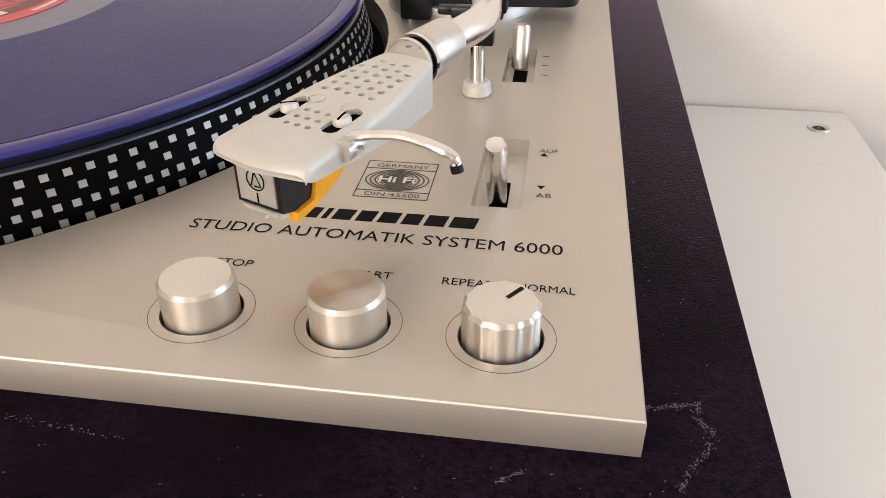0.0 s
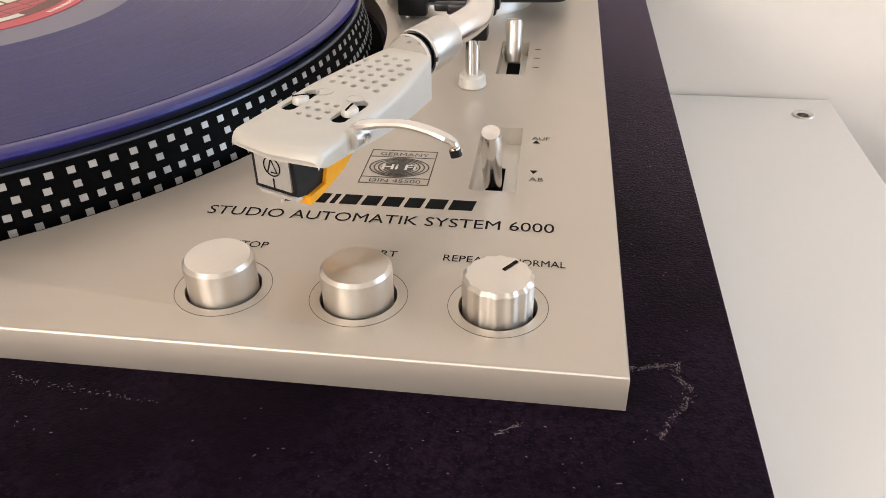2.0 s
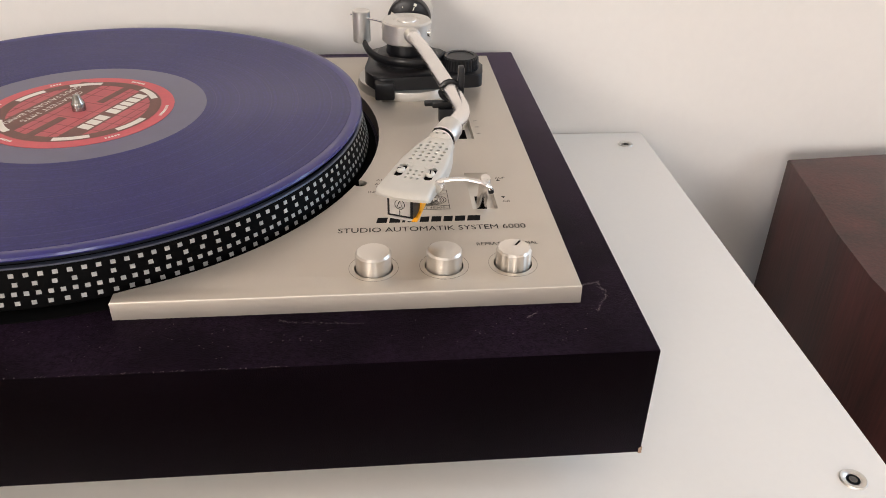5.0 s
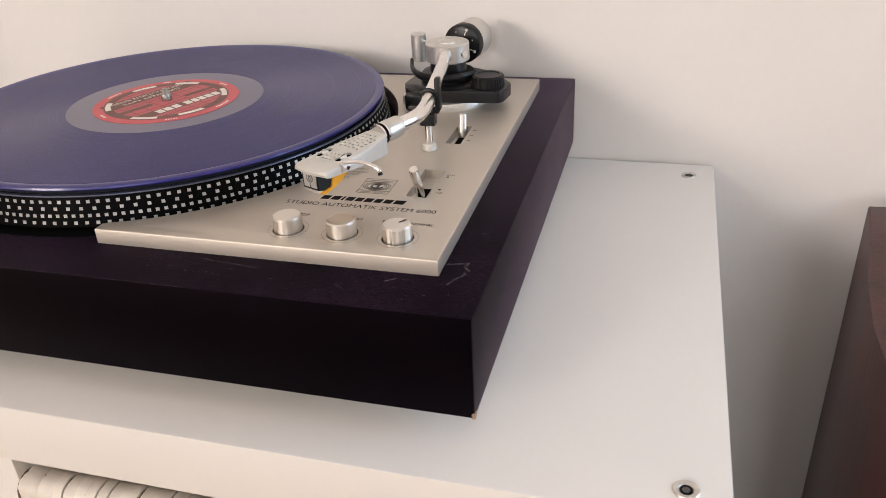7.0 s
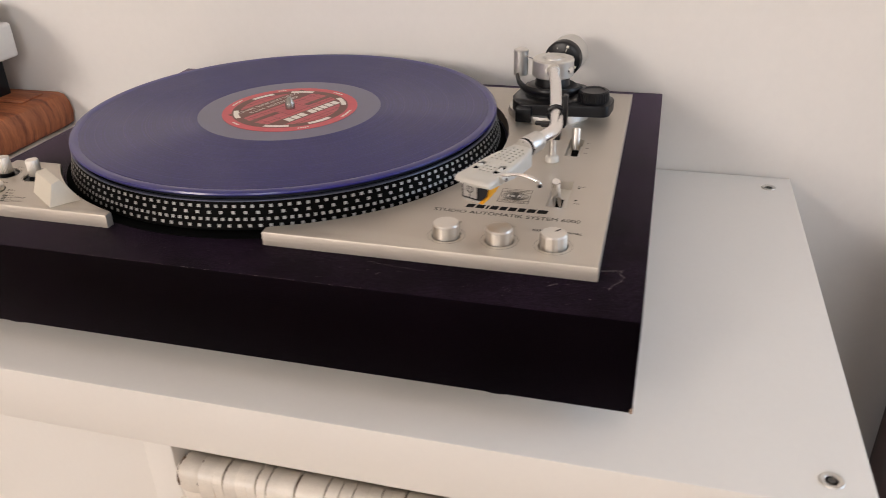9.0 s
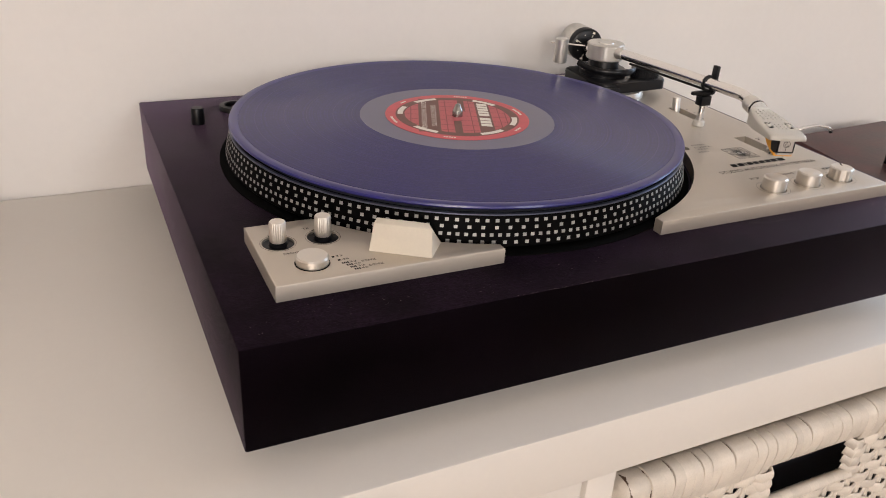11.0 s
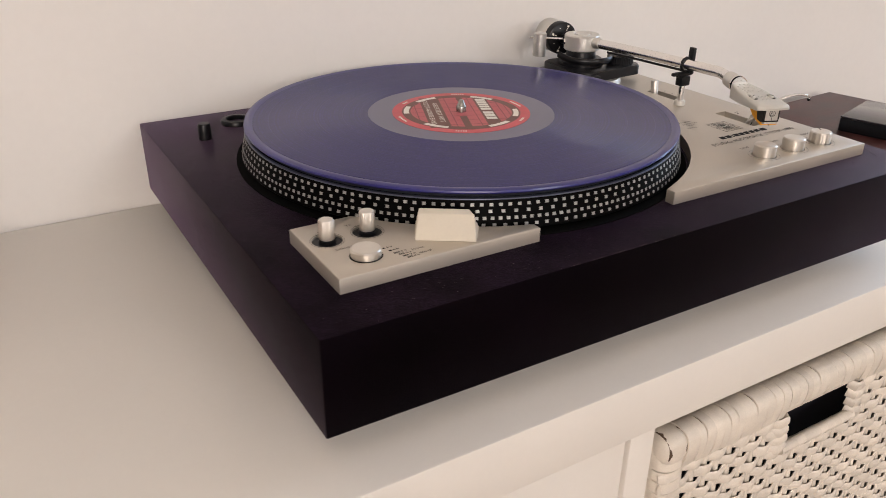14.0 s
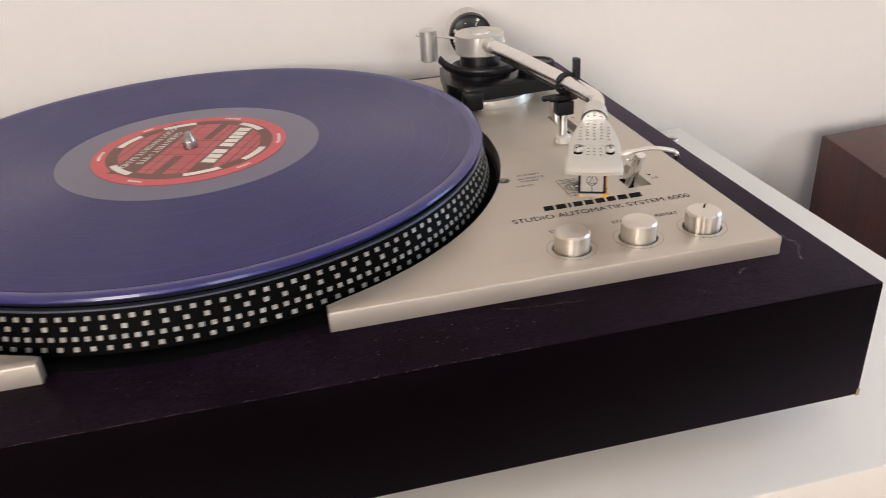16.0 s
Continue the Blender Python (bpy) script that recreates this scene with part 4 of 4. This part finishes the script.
# headshell: a shallow tapered shell, rounded at the front
hb = bmesh.new()
rings = []
ROUND = [(k / 12 * 0.93, 1.0, 0.0, 0.0) for k in range(13)] + [(0.955, 0.998, 0.0, 0.0), (0.975, 0.990, 0.0003, 0.0002), (0.990, 0.972, 0.0009, 0.0006), (1.0, 0.945, 0.0018, 0.0011)]
for s, narrow, drop, lift in ROUND:
    half = 0.0066 + (0.0112 - 0.0066) * math.sin(0.5 * math.pi * min(1.0, s / 0.60)) if s < 0.60 else 0.0112 + 0.0008 * (s - 0.60) / 0.40
    half *= narrow
    topz = 0.0022 - 0.0012 * s - drop
    depth = 0.0072 * (1 - s) ** 1.05 + 0.0040 - lift - drop
    row = []
    for q in (-1.0, -0.985, -0.95, -0.87, -0.6, 0.0, 0.6, 0.87, 0.95, 0.985, 1.0):
        crown = topz - 0.0006 * abs(q) ** 5 - {1.0: 0.0016, 0.985: 0.0008, 0.95: 0.0003}.get(abs(q), 0.0)
        bow = 0.0024 * (1 - q * q) * s ** 6
        row.append(hb.verts.new(HR + HA * (0.0500 * s + bow) + HS * half * q + Vector((0, 0, crown))))
    for q in (0.985, 0.86, 0.0, -0.86, -0.985):
        bow = 0.0024 * (1 - q * q) * s ** 6
        row.append(hb.verts.new(HR + HA * (0.0500 * s + bow - (0.0006 if s == 1 else 0)) + HS * half * q + Vector((0, 0, topz - depth))))
    rings.append(row)
for lo, hi in zip(rings, rings[1:]):
    for i in range(len(lo)):
        j = (i + 1) % len(lo)
        hb.faces.new((lo[i], lo[j], hi[j], hi[i]))
hb.faces.new(rings[0][::-1])
hb.faces.new(rings[-1])
shell = part("headshell", hb, M_SHELL, player, "pale silver headshell pierced with small holes", 40)


def on_shell(s, q, z=0.0):
    """A place on the headshell: s from rear to front, q in metres across."""
    return HR + HA * (0.0500 * s) + HS * q + Vector((0, 0, 0.0022 - 0.0012 * s + z))


cut = None


def pit(s, q, r, deep=0.0022, long=0.0):
    """A hole in the headshell, or a slot where long is given."""
    global cut
    outline = [(r * math.cos(a), r * math.sin(a) + (long if k < 6 else -long)) for k, a in enumerate([2 * math.pi * (i + 0.5) / 12 for i in range(12)])]
    c, sn = HS.x, HS.y
    centre = on_shell(s, q)
    turned = [(centre.x + u * c - v * sn, centre.y + u * sn + v * c) for u, v in outline]
    cut = slab(turned, centre.z - deep, centre.z + 0.004, bm=cut)
    # the shallow pit gets a near-black floor in place of deep shade
    part("hole_floor", slab([(centre.x + (x - centre.x) * 0.99, centre.y + (y - centre.y) * 0.99) for x, y in turned], centre.z - deep, centre.z - deep + 0.0013), M_DARK, shell)


for i in range(6):
    for j in range(5):
        if i == 0 and j in (0, 4):
            continue
        pit(0.10 + 0.066 * i + (0.0 if j % 2 else 0.012), (j - 2) * 0.0030, 0.00082)
for i in range(3):
    for j in range(3):
        pit(0.640 + 0.062 * i, (j - 1) * 0.0026, 0.00070)
for sgn in (-1, 1):
    pit(0.655, sgn * 0.0066, 0.0019, long=0.0036)
carved(shell, part("cutter", cut, M_DARK), 55)
for sgn in (-1, 1):
    b = on_shell(0.655, sgn * 0.0066, -0.0010)
    part("mounting_screw", lathe([(0.0015, 0), (0.0019, 0.0003), (0.0019, 0.0014), (0.0016, 0.0019), (0.0004, 0.0020)], b, (0, 0, 1), 28), M_SHELL, shell, "slotted metal cartridge mounting screw")
    slit = part("screw_slot", box((-0.0017, -0.00022, 0.0), (0.0017, 0.00022, 0.0003)), M_DARK, shell)
    slit.matrix_basis = Matrix.Translation(b + Vector((0, 0, 0.00178))) @ Matrix.Rotation(0.5 * sgn + 0.9, 4, "Z")
    part("shell_recess", lathe([(0.0017, 0), (0.0020, 0), (0.0020, 0.0001), (0.0017, 0.0001)], on_shell(0.545, sgn * 0.0042, 0.0), (0, 0, 1), 28, closed=True), M_DULL, shell)
# finger lift
root = on_shell(0.74, 0.0108, -0.0012)
part("lift_bracket", tube([root - HA * 0.0026 + HS * 0.0006 + Vector((0, 0, -0.0012)), root + HA * 0.0026 + HS * 0.0006 + Vector((0, 0, -0.0012))], 0.0022, 12), M_DULL, shell, "grey metal bracket of the finger lift")
part("lift_screw", rod(root + HS * 0.0022 + Vector((0, 0, -0.0014)), root + HS * 0.0032 + Vector((0, 0, -0.0014)), 0.0011, seg=16), M_CHROME, shell)
tipv = Vector((0.2036, -0.1300, 0.0392))
part("finger_lift", tube(smooth_path([tuple(root), tuple(root + HS * 0.0030 + Vector((0, 0, 0.0016))), tuple(root.lerp(tipv, 0.5) + Vector((0, 0, 0.0026))), tuple(root.lerp(tipv, 0.8) + Vector((0, 0, 0.0018))), tuple(tipv + Vector((0, 0, 0.0002))), tuple(tipv + HS * 0.0006 + Vector((0, 0, -0.0016)))], 6), [0.0016] * 8 + [0.0013] * 15 + [0.0011] * 8, 10, flat=0.7), M_CHROME, shell, "curved chromed finger lift")
part("lift_tip", rod(tipv + HS * 0.0004 + Vector((0, 0, -0.0012)), tipv + HS * 0.0008 + Vector((0, 0, -0.0026)), 0.0012, seg=12), M_BLACK, player, "dark rubber tip of the finger lift")

# cartridge
CR = Matrix.Translation(HF + HA * -0.0010 + Vector((0, 0, -0.0024)) - HS * 0.0006) @ Matrix(((HS.x, -HA.x, 0, 0), (HS.y, -HA.y, 0, 0), (0, 0, 1, 0), (0, 0, 0, 1)))


cart = None


def cart_part(name, bm, material, label=""):
    global cart
    if cart is None:
        cart = part(name, bm, material, player, label)
        cart.matrix_basis = CR
        return cart
    return part(name, bm, material, cart, label)


def side_profile(points, w0, w1):
    """A block whose side outline is given as (back, up), between two widths."""
    one = bmesh.new()
    a = [one.verts.new((w0, y, z)) for y, z in points]
    b = [one.verts.new((w1, y, z)) for y, z in points]
    one.faces.new(a)
    one.faces.new(b[::-1])
    for i in range(len(points)):
        j = (i + 1) % len(points)
        one.faces.new((a[i], a[j], b[j], b[i]))
    return one


cart_part("cartridge_body", side_profile([(0.0, 0.001), (0.0, -0.0084), (0.0030, -0.0092), (0.0078, -0.0086), (0.0098, -0.0030), (0.0190, -0.0030), (0.0190, 0.001)], -0.0056, 0.0056), M_BLACK, "black cartridge body")
cart_part("stylus_holder", side_profile([(0.0102, -0.0012), (0.0190, -0.0018), (0.0192, -0.0052), (0.0150, -0.0080), (0.0080, -0.0104), (0.0028, -0.0114), (0.0030, -0.0094), (0.0080, -0.0088)], -0.0053, 0.0064), M_YELLOW, "amber yellow stylus holder")
cart_part("stylus_guard", side_profile([(-0.0006, -0.0084), (0.0004, -0.0100), (0.0040, -0.0106), (0.0040, -0.0086)], -0.0046, 0.0046), M_CLEAR, "clear plastic stylus guard")
cart_part("cartridge_face", box((-0.0045, -0.0004, -0.0074), (0.0045, 0.0004, 0.0006)), M_FACE, "pale metal face plate")
cart_part("face_mark", tube([(0.0021 * math.cos(a), -0.0005, -0.0025 + 0.0021 * math.sin(a)) for a in [2 * math.pi * k / 28 for k in range(29)]], 0.00014, 6), M_INK)
cart_part("face_mark", tube([(-0.0012, -0.0005, -0.0038), (-0.0001, -0.0005, -0.0008), (0.0003, -0.0005, -0.0008)], 0.00014, 6), M_INK)
cart_part("face_mark", tube([(0.0000, -0.0005, -0.0010), (0.0012, -0.0005, -0.0038), (-0.0004, -0.0005, -0.0038)], 0.00014, 6), M_INK)
cart_part("face_mark", box((-0.00015, -0.00055, -0.0074), (0.00015, -0.0003, -0.0052)), M_INK)
cart_part("cantilever", rod((0, 0.0035, -0.0090), (0, 0.0010, -0.0116), 0.0003, seg=8), M_CHROME)

# ---- strobe dots on the platter rim: the near ones single, the rest joined ----
def dot_mesh():
    one = box((-0.00098, -0.00012, -0.00088), (0.00098, 0.00016, 0.00088))
    me = bpy.data.meshes.new("strobe_dot")
    one.to_mesh(me)
    one.free()
    me.materials.append(M_DOT)
    return me


DOT = dot_mesh()
cone = math.atan2(0.0036, 0.016)
rest_bm = bmesh.new()
for count, z, first in ((180, 0.0165, 0.16), (133, 0.0129, 0.19), (216, 0.0091, 0.75), (160, 0.0053, 0.87)):
    radius = 0.1541 - 0.0036 * (z - 0.003) / 0.016
    for k in range(count):
        a = 2 * math.pi * (k + first) / count
        m = Matrix.Translation((radius * math.cos(a), radius * math.sin(a), z)) @ Matrix.Rotation(a - math.pi / 2, 4, "Z") @ Matrix.Rotation(cone, 4, "X")
        if -150 < math.degrees(a if a < math.pi else a - 2 * math.pi) < 9:
            ob = new("strobe_dot", DOT)
            ob.parent = platter
            ob.matrix_basis = m
        else:
            n0 = len(rest_bm.verts)
            rest_bm.from_mesh(DOT)
            rest_bm.verts.ensure_lookup_table()
            bmesh.ops.transform(rest_bm, matrix=m, verts=rest_bm.verts[n0:])
tagged(part("strobe_dots", rest_bm, M_DOT, platter, "pale strobe dots of the far rim"), kind="stuff")

# ---- wear on the plinth ----
rng = random.Random(7)


def flakes(name, line, spread, count, size, label):
    """Tiny pale flakes strewn along a line on the plinth's top."""
    bm = bmesh.new()
    seg = [(Vector(a), Vector(b)) for a, b in zip(line, line[1:])]
    total = sum((b - a).length for a, b in seg)
    for _ in range(count):
        d = rng.random() * total
        for a, b in seg:
            if d <= (b - a).length:
                p = a.lerp(b, d / (b - a).length)
                along = (b - a).normalized()
                break
            d -= (b - a).length
        p = p + Vector((rng.gauss(0, spread), rng.gauss(0, spread)))
        w, h = size * rng.uniform(0.4, 1.6), size * rng.uniform(0.15, 0.45)
        t = math.atan2(along.y, along.x) + rng.gauss(0, 0.6)
        c, sn = math.cos(t), math.sin(t)
        merged(bm, slab([(p.x + u * c - v * sn, p.y + u * sn + v * c) for u, v in ((-w, -h * 0.3), (-w * 0.2, -h), (w, 0.0), (w * 0.1, h))], PZ, PZ + 0.00006))
    return tagged(part(name, bm, M_SCRATCH, player, label, 0), kind="stuff")


flakes("scratch", [(0.2395, -0.146), (0.2478, -0.144), (0.2503, -0.1435), (0.2498, -0.147), (0.2518, -0.150), (0.2508, -0.154), (0.2478, -0.158), (0.2448, -0.164)], 0.00042, 260, 0.00020, "pale branching scratch in the plinth's foil")
flakes("scratch", [(0.118, -0.1625), (0.141, -0.165), (0.150, -0.166)], 0.00040, 60, 0.00023, "pale scuffed line in the plinth's foil")
flakes("scuff_specks", [(0.06, -0.172), (0.245, -0.174), (0.2485, 0.1)], 0.006, 150, 0.00024, "scattered pale scuff specks")
flakes("scuff_specks", [(-0.18, -0.172), (0.05, -0.174)], 0.006, 70, 0.00024, "scattered pale scuff specks")
flakes("scratch", [(0.2155, -0.1665), (0.2185, -0.1640), (0.2200, -0.1632)], 0.00025, 40, 0.00020, "short pale scuff in front of the deck plate")
# pale flakes for both the wear and the edge's highlight
flakes("worn_edge_highlight", [(-0.060, YF + 0.0003), (0.030, YF + 0.0003), (0.125, YF + 0.0003)], 0.00018, 150, 0.00022, "pale wear and painted highlight along the plinth's front edge")
flakes("scuff_specks", [(0.2420, -0.120), (0.2580, -0.020), (0.2560, 0.120)], 0.004, 90, 0.00018, "scattered pale scuff specks")
chip = slab([(XR - 0.0013, YF - 0.0001), (XR + 0.0002, YF - 0.0001), (XR + 0.0002, YF + 0.0032), (XR - 0.0005, YF + 0.0045)], ZB - 0.0001, ZB + 0.0030)
part("corner_chip", chip, M_CHIP, player, "bare chipped bottom corner")

# ---- loudspeaker beside the shelf ----
SPK_Z = -0.0805
speaker = thing("loudspeaker", "dark walnut-veneered loudspeaker cabinet standing beside the shelf", "loudspeaker", (0.57, 0.0, FLOOR_Z))
spk_left = [(0.4865, 0.1335), (0.4780, 0.080), (0.4665, 0.020), (0.4600, -0.035), (0.4600, -0.090), (0.4650, -0.150), (0.4740, -0.205)]
outline = [tuple(Vector((x, y))) for x, y in spk_left] + [(1.138 - x + 0.004, y + 0.012) for x, y in spk_left[::-1]]
cab = part("cabinet", slab([(x - 0.57, y) for x, y in outline], 0.03, SPK_Z - FLOOR_Z, 0.002), M_SPEAKER, speaker, "purplish brown veneered cabinet", 25)
part("base", slab([(x * 0.94 - 0.57 * 0.94, y * 0.96) for x, y in outline], 0.0, 0.03), M_BLACK, speaker)
part("front_grille", slab([(-0.085, -0.2105), (0.088, -0.2030), (0.088, -0.1960), (-0.085, -0.2030)], 0.06, SPK_Z - FLOOR_Z - 0.02), M_BLACK, speaker, "black front grille")
M_GLOSS = mat("dark_gloss_plate", (0.030, 0.028, 0.034), 0.16, spec=0.7, vary=0.1, scale=60, coat=0.5)
slabby = thing("flat_black_box", "flat black box with a glossy dark top on the loudspeaker", "box", (0.5806, -0.0285, SPK_Z))
slabby.rotation_euler = (0, 0, radians(16.3))
part("body", box((-0.044, -0.080, 0.0), (0.044, 0.080, 0.0145), 0.0010), M_BLACK, slabby)
part("lid", box((-0.0440, -0.0800, 0.0147), (0.0440, 0.0800, 0.0167), 0.0008), M_GLOSS, slabby, "glossy dark top plate")

# ---- wooden board and small white box on the shelf ----
crate = thing("wooden_board", "thick reddish-brown grained wooden board on the shelf", "board", (-0.351, 0.02, SH_Z))
bb = bmesh.new()
prof = [(-0.147, 0.0), (-0.141, 0.004), (-0.1385, 0.014), (-0.140, 0.026), (-0.145, 0.0340), (-0.152, 0.0360)]
rings = []
for k in range(9):
    y = -0.015 + 0.168 * k / 8
    wob = 0.0015 * math.sin(3.1 * k)
    rings.append([bb.verts.new((x + wob + 0.146, y, z + (0.0006 * math.sin(2 * k) if z > 0.02 else 0))) for x, z in prof] + [bb.verts.new((-0.30, y, 0.036)), bb.verts.new((-0.30, y, 0.0))])
for lo, hi in zip(rings, rings[1:]):
    for i in range(len(lo)):
        j = (i + 1) % len(lo)
        bb.faces.new((lo[i], lo[j], hi[j], hi[i]))
bb.faces.new(rings[0][::-1])
bb.faces.new(rings[-1])
part("slab", bb, M_OAKRED, crate)
part("ledge", box((-0.29, 0.110, 0.0355), (-0.014, 0.140, 0.0380), 0.0010), M_OAKRED, crate, "raised strip along the back of the board")
dock = thing("white_device", "small white box on a dark stand, on the board", "device", (-0.426, 0.144, SH_Z + 0.035))
part("stand", box((-0.05, -0.085, 0.0), (0.026, 0.012, 0.041), 0.003), M_BLACK, dock, "dark stand")
part("casing", box((-0.09, -0.100, 0.041), (0.044, 0.018, 0.076), 0.004, 3), M_SHELF, dock, "white plastic casing")
part("top_cover", box((-0.085, -0.095, 0.076), (0.036, 0.013, 0.096), 0.003), M_BLACK, dock, "black top cover")

# ---- basket ----
BX0, BX1 = 0.0065, 0.3270
BASK_TOP, BASK_BOT = -0.1150, -0.458
basket = thing("wicker_basket", "white painted woven rattan basket in the shelf cube", "basket", (0.168, -0.05, BASK_BOT))
OFF = Vector((-0.168, 0.05, -BASK_BOT))


def bask(name, bm, label="", angle=50, material=None):
    ob = part(name, bm, material or M_RATTAN, basket, label, angle)
    ob.location = OFF
    return ob


def front_y(z):
    return -0.2165 - 0.075 * (BASK_TOP - z)


HOLE = (0.123, 0.194, -0.1690, -0.1440)
bask("side", box((BX0, -0.212, BASK_BOT), (BX0 + 0.006, 0.13, BASK_TOP - 0.012), 0.002))
bask("side", box((BX1 - 0.006, -0.212, BASK_BOT), (BX1, 0.13, BASK_TOP - 0.012), 0.002))
bask("back", box((BX0, 0.124, BASK_BOT), (BX1, 0.130, BASK_TOP - 0.012), 0.002))
bask("bottom", box((BX0, -0.225, BASK_BOT), (BX1, 0.130, BASK_BOT + 0.006), 0.002))
# stakes
PITCH = 0.0112
n_st = int((BX1 - BX0 - 0.012) / PITCH)
for k in range(n_st + 1):
    x = BX0 + 0.008 + k * PITCH
    ends = [(BASK_BOT + 0.003, -0.145)]
    if HOLE[0] - 0.002 < x < HOLE[1] + 0.002:
        ends = [(BASK_BOT + 0.003, HOLE[2] - 0.002)]
    for z0, z1 in ends:
        bask("stake", tube([(x, front_y(z0) + 0.0030, z0), (x, front_y(z1) + 0.0030, z1)], 0.0025, 8))
# strands, each over and under the stakes
z = -0.1490
row = 0
while z > BASK_BOT + 0.010:
    spans = [(BX0 + 0.001, BX1 - 0.001)]
    if HOLE[2] - 0.003 < z < HOLE[3] + 0.008:
        spans = [(BX0 + 0.001, HOLE[0] - 0.003), (HOLE[1] + 0.003, BX1 - 0.001)]
    for x0, x1 in spans:
        steps = max(6, int((x1 - x0) / 0.0021))
        pts, tilt, sag = [], rng.uniform(-0.0009, 0.0009), rng.uniform(0.0002, 0.0008)
        for i in range(steps + 1):
            x = x0 + (x1 - x0) * i / steps
            ph = math.pi * (x - BX0 - 0.008) / PITCH + row * math.pi
            pts.append((x, front_y(z) + 0.0012 - 0.0018 * math.cos(ph) + rng.gauss(0, 0.00012), z + 0.0007 * math.sin(0.5 * ph + row) + sag * math.sin(9 * i / steps + row) + tilt * (i / steps - 0.5)))
        bask("strand", tube(pts, [0.00112 * (1 + 0.10 * math.sin(0.37 * i + 2.1 * row)) for i in range(len(pts))], 8, flat=3.55))
    z -= 0.0079 * rng.uniform(0.95, 1.05)
    row += 1
# rim and corner posts: cores wrapped tightly with flat bands
rim_c = Vector((0, -0.2115, -0.1294))
CORE = 0.0098


def wrapped(w, r, crack):
    """One band round the x axis, squarish in section, from 0 to w."""
    one = bmesh.new()
    rings = []
    for x, d in ((0.0, 0.0003), (0.0003, 0.0), (w - crack - 0.0003, 0.0), (w - crack, 0.0003)):
        ring = []
        for i in range(20):
            a = 2 * math.pi * i / 20
            c, sn = math.cos(a), math.sin(a)
            k = (abs(c) ** 2.8 + abs(sn) ** 2.8) ** (-1 / 2.8)
            ring.append(one.verts.new((x, (r - d) * k * c, (r - d) * k * sn)))
        rings.append(ring)
    for lo, hi in zip(rings, rings[1:]):
        for i in range(20):
            one.faces.new((lo[i], lo[(i + 1) % 20], hi[(i + 1) % 20], hi[i]))
    one.faces.new(rings[0][::-1])
    one.faces.new(rings[-1])
    return one


# the front core is brown and shows in the cracks between bands
bask("rim_core", tube([(BX0 + 0.004, rim_c.y, rim_c.z), (BX1 - 0.004, rim_c.y, rim_c.z)], CORE, 16), "brown core under the wrapping", material=M_RIMCORE)
for cx in (BX0 + 0.0105, BX1 - 0.0105):
    bask("rim_core", tube([(cx, -0.200, rim_c.z), (cx, 0.125, rim_c.z)], CORE, 16))
x = BX0 + 0.018
while x < BX1 - 0.018:
    w = min(rng.uniform(0.0055, 0.0105), BX1 - 0.018 - x + 0.001)
    lean = rng.uniform(-0.0012, 0.0008)
    r = 0.0106 + rng.uniform(-0.00008, 0.00012)
    one = wrapped(w, r, rng.choice((0.0, 0.0, 0.0, 0.0001, 0.0002, 0.0006)))
    over_hole = HOLE[0] - 0.006 < x < HOLE[1] + 0.004
    for v in one.verts:
        up = v.co.z / r
        v.co.x += lean * up
        if up < 0:
            v.co.z += (0.0068 if over_hole else 0.0125) * up
            v.co.y += 0.0018 * -up
        v.co += Vector((x, rim_c.y, rim_c.z))
    bask("rim_band", one, angle=28)
    x += w
for cx, sx in ((BX0 + 0.0115, 1), (BX1 - 0.0115, -1)):
    cap = bmesh.new()
    bmesh.ops.create_uvsphere(cap, u_segments=20, v_segments=12, radius=0.0113)
    for v in cap.verts:
        v.co = Vector((cx, rim_c.y + 0.0006, rim_c.z - 0.0006)) + Vector([math.copysign(abs(q / 0.0113) ** 0.72, q) * 0.0111 for q in v.co])
    bask("corner_cap", cap)
    z = -0.1335
    while z > BASK_BOT + 0.006:
        w = rng.uniform(0.006, 0.011)
        one = wrapped(w, 0.0112 + rng.uniform(-0.0001, 0.0002), rng.choice((0.00005, 0.0001, 0.0005)))
        lean = rng.uniform(-0.001, 0.001)
        for v in one.verts:
            d, yy, zz = v.co
            zc = z - d + lean * zz / 0.011
            v.co = Vector((cx + zz, front_y(zc) + 0.0095 + yy, zc))
        bask("corner_wrap", one, angle=28)
        z -= w
# made-up dark sheet behind the weave, stands in for the unlit interior
shade_sheet = part("shade_sheet", box((BX0 + 0.008, -0.196, BASK_BOT + 0.008), (BX1 - 0.008, -0.190, -0.142), 0.001), M_RUBBER, basket, "dark sheet added for the shade inside the basket")
shade_sheet.location = OFF
# the handle hole's frame
x = HOLE[0] - 0.004
while x < HOLE[1] + 0.002:
    w = rng.uniform(0.006, 0.009)
    bask("hole_band", tube([(x, front_y(HOLE[2]) - 0.0004, HOLE[2] - 0.0015), (x + w, front_y(HOLE[2]) - 0.0004, HOLE[2] - 0.0015)], 0.0040 + rng.uniform(0, 0.0003), 10, flat=0.9))
    x += w
for hx, sx in ((HOLE[0], -1), (HOLE[1], 1)):
    for k in range(4):
        z = HOLE[3] - 0.003 - 0.0068 * k
        bask("hole_wrap", tube([(hx - sx * 0.001, front_y(z) + 0.003, z + 0.001), (hx + sx * 0.0015, front_y(z) - 0.0022, z), (hx + sx * 0.0085, front_y(z) - 0.0020, z - 0.001), (hx + sx * 0.0125, front_y(z) + 0.002, z - 0.0015)], 0.0015, 8, flat=2.7))
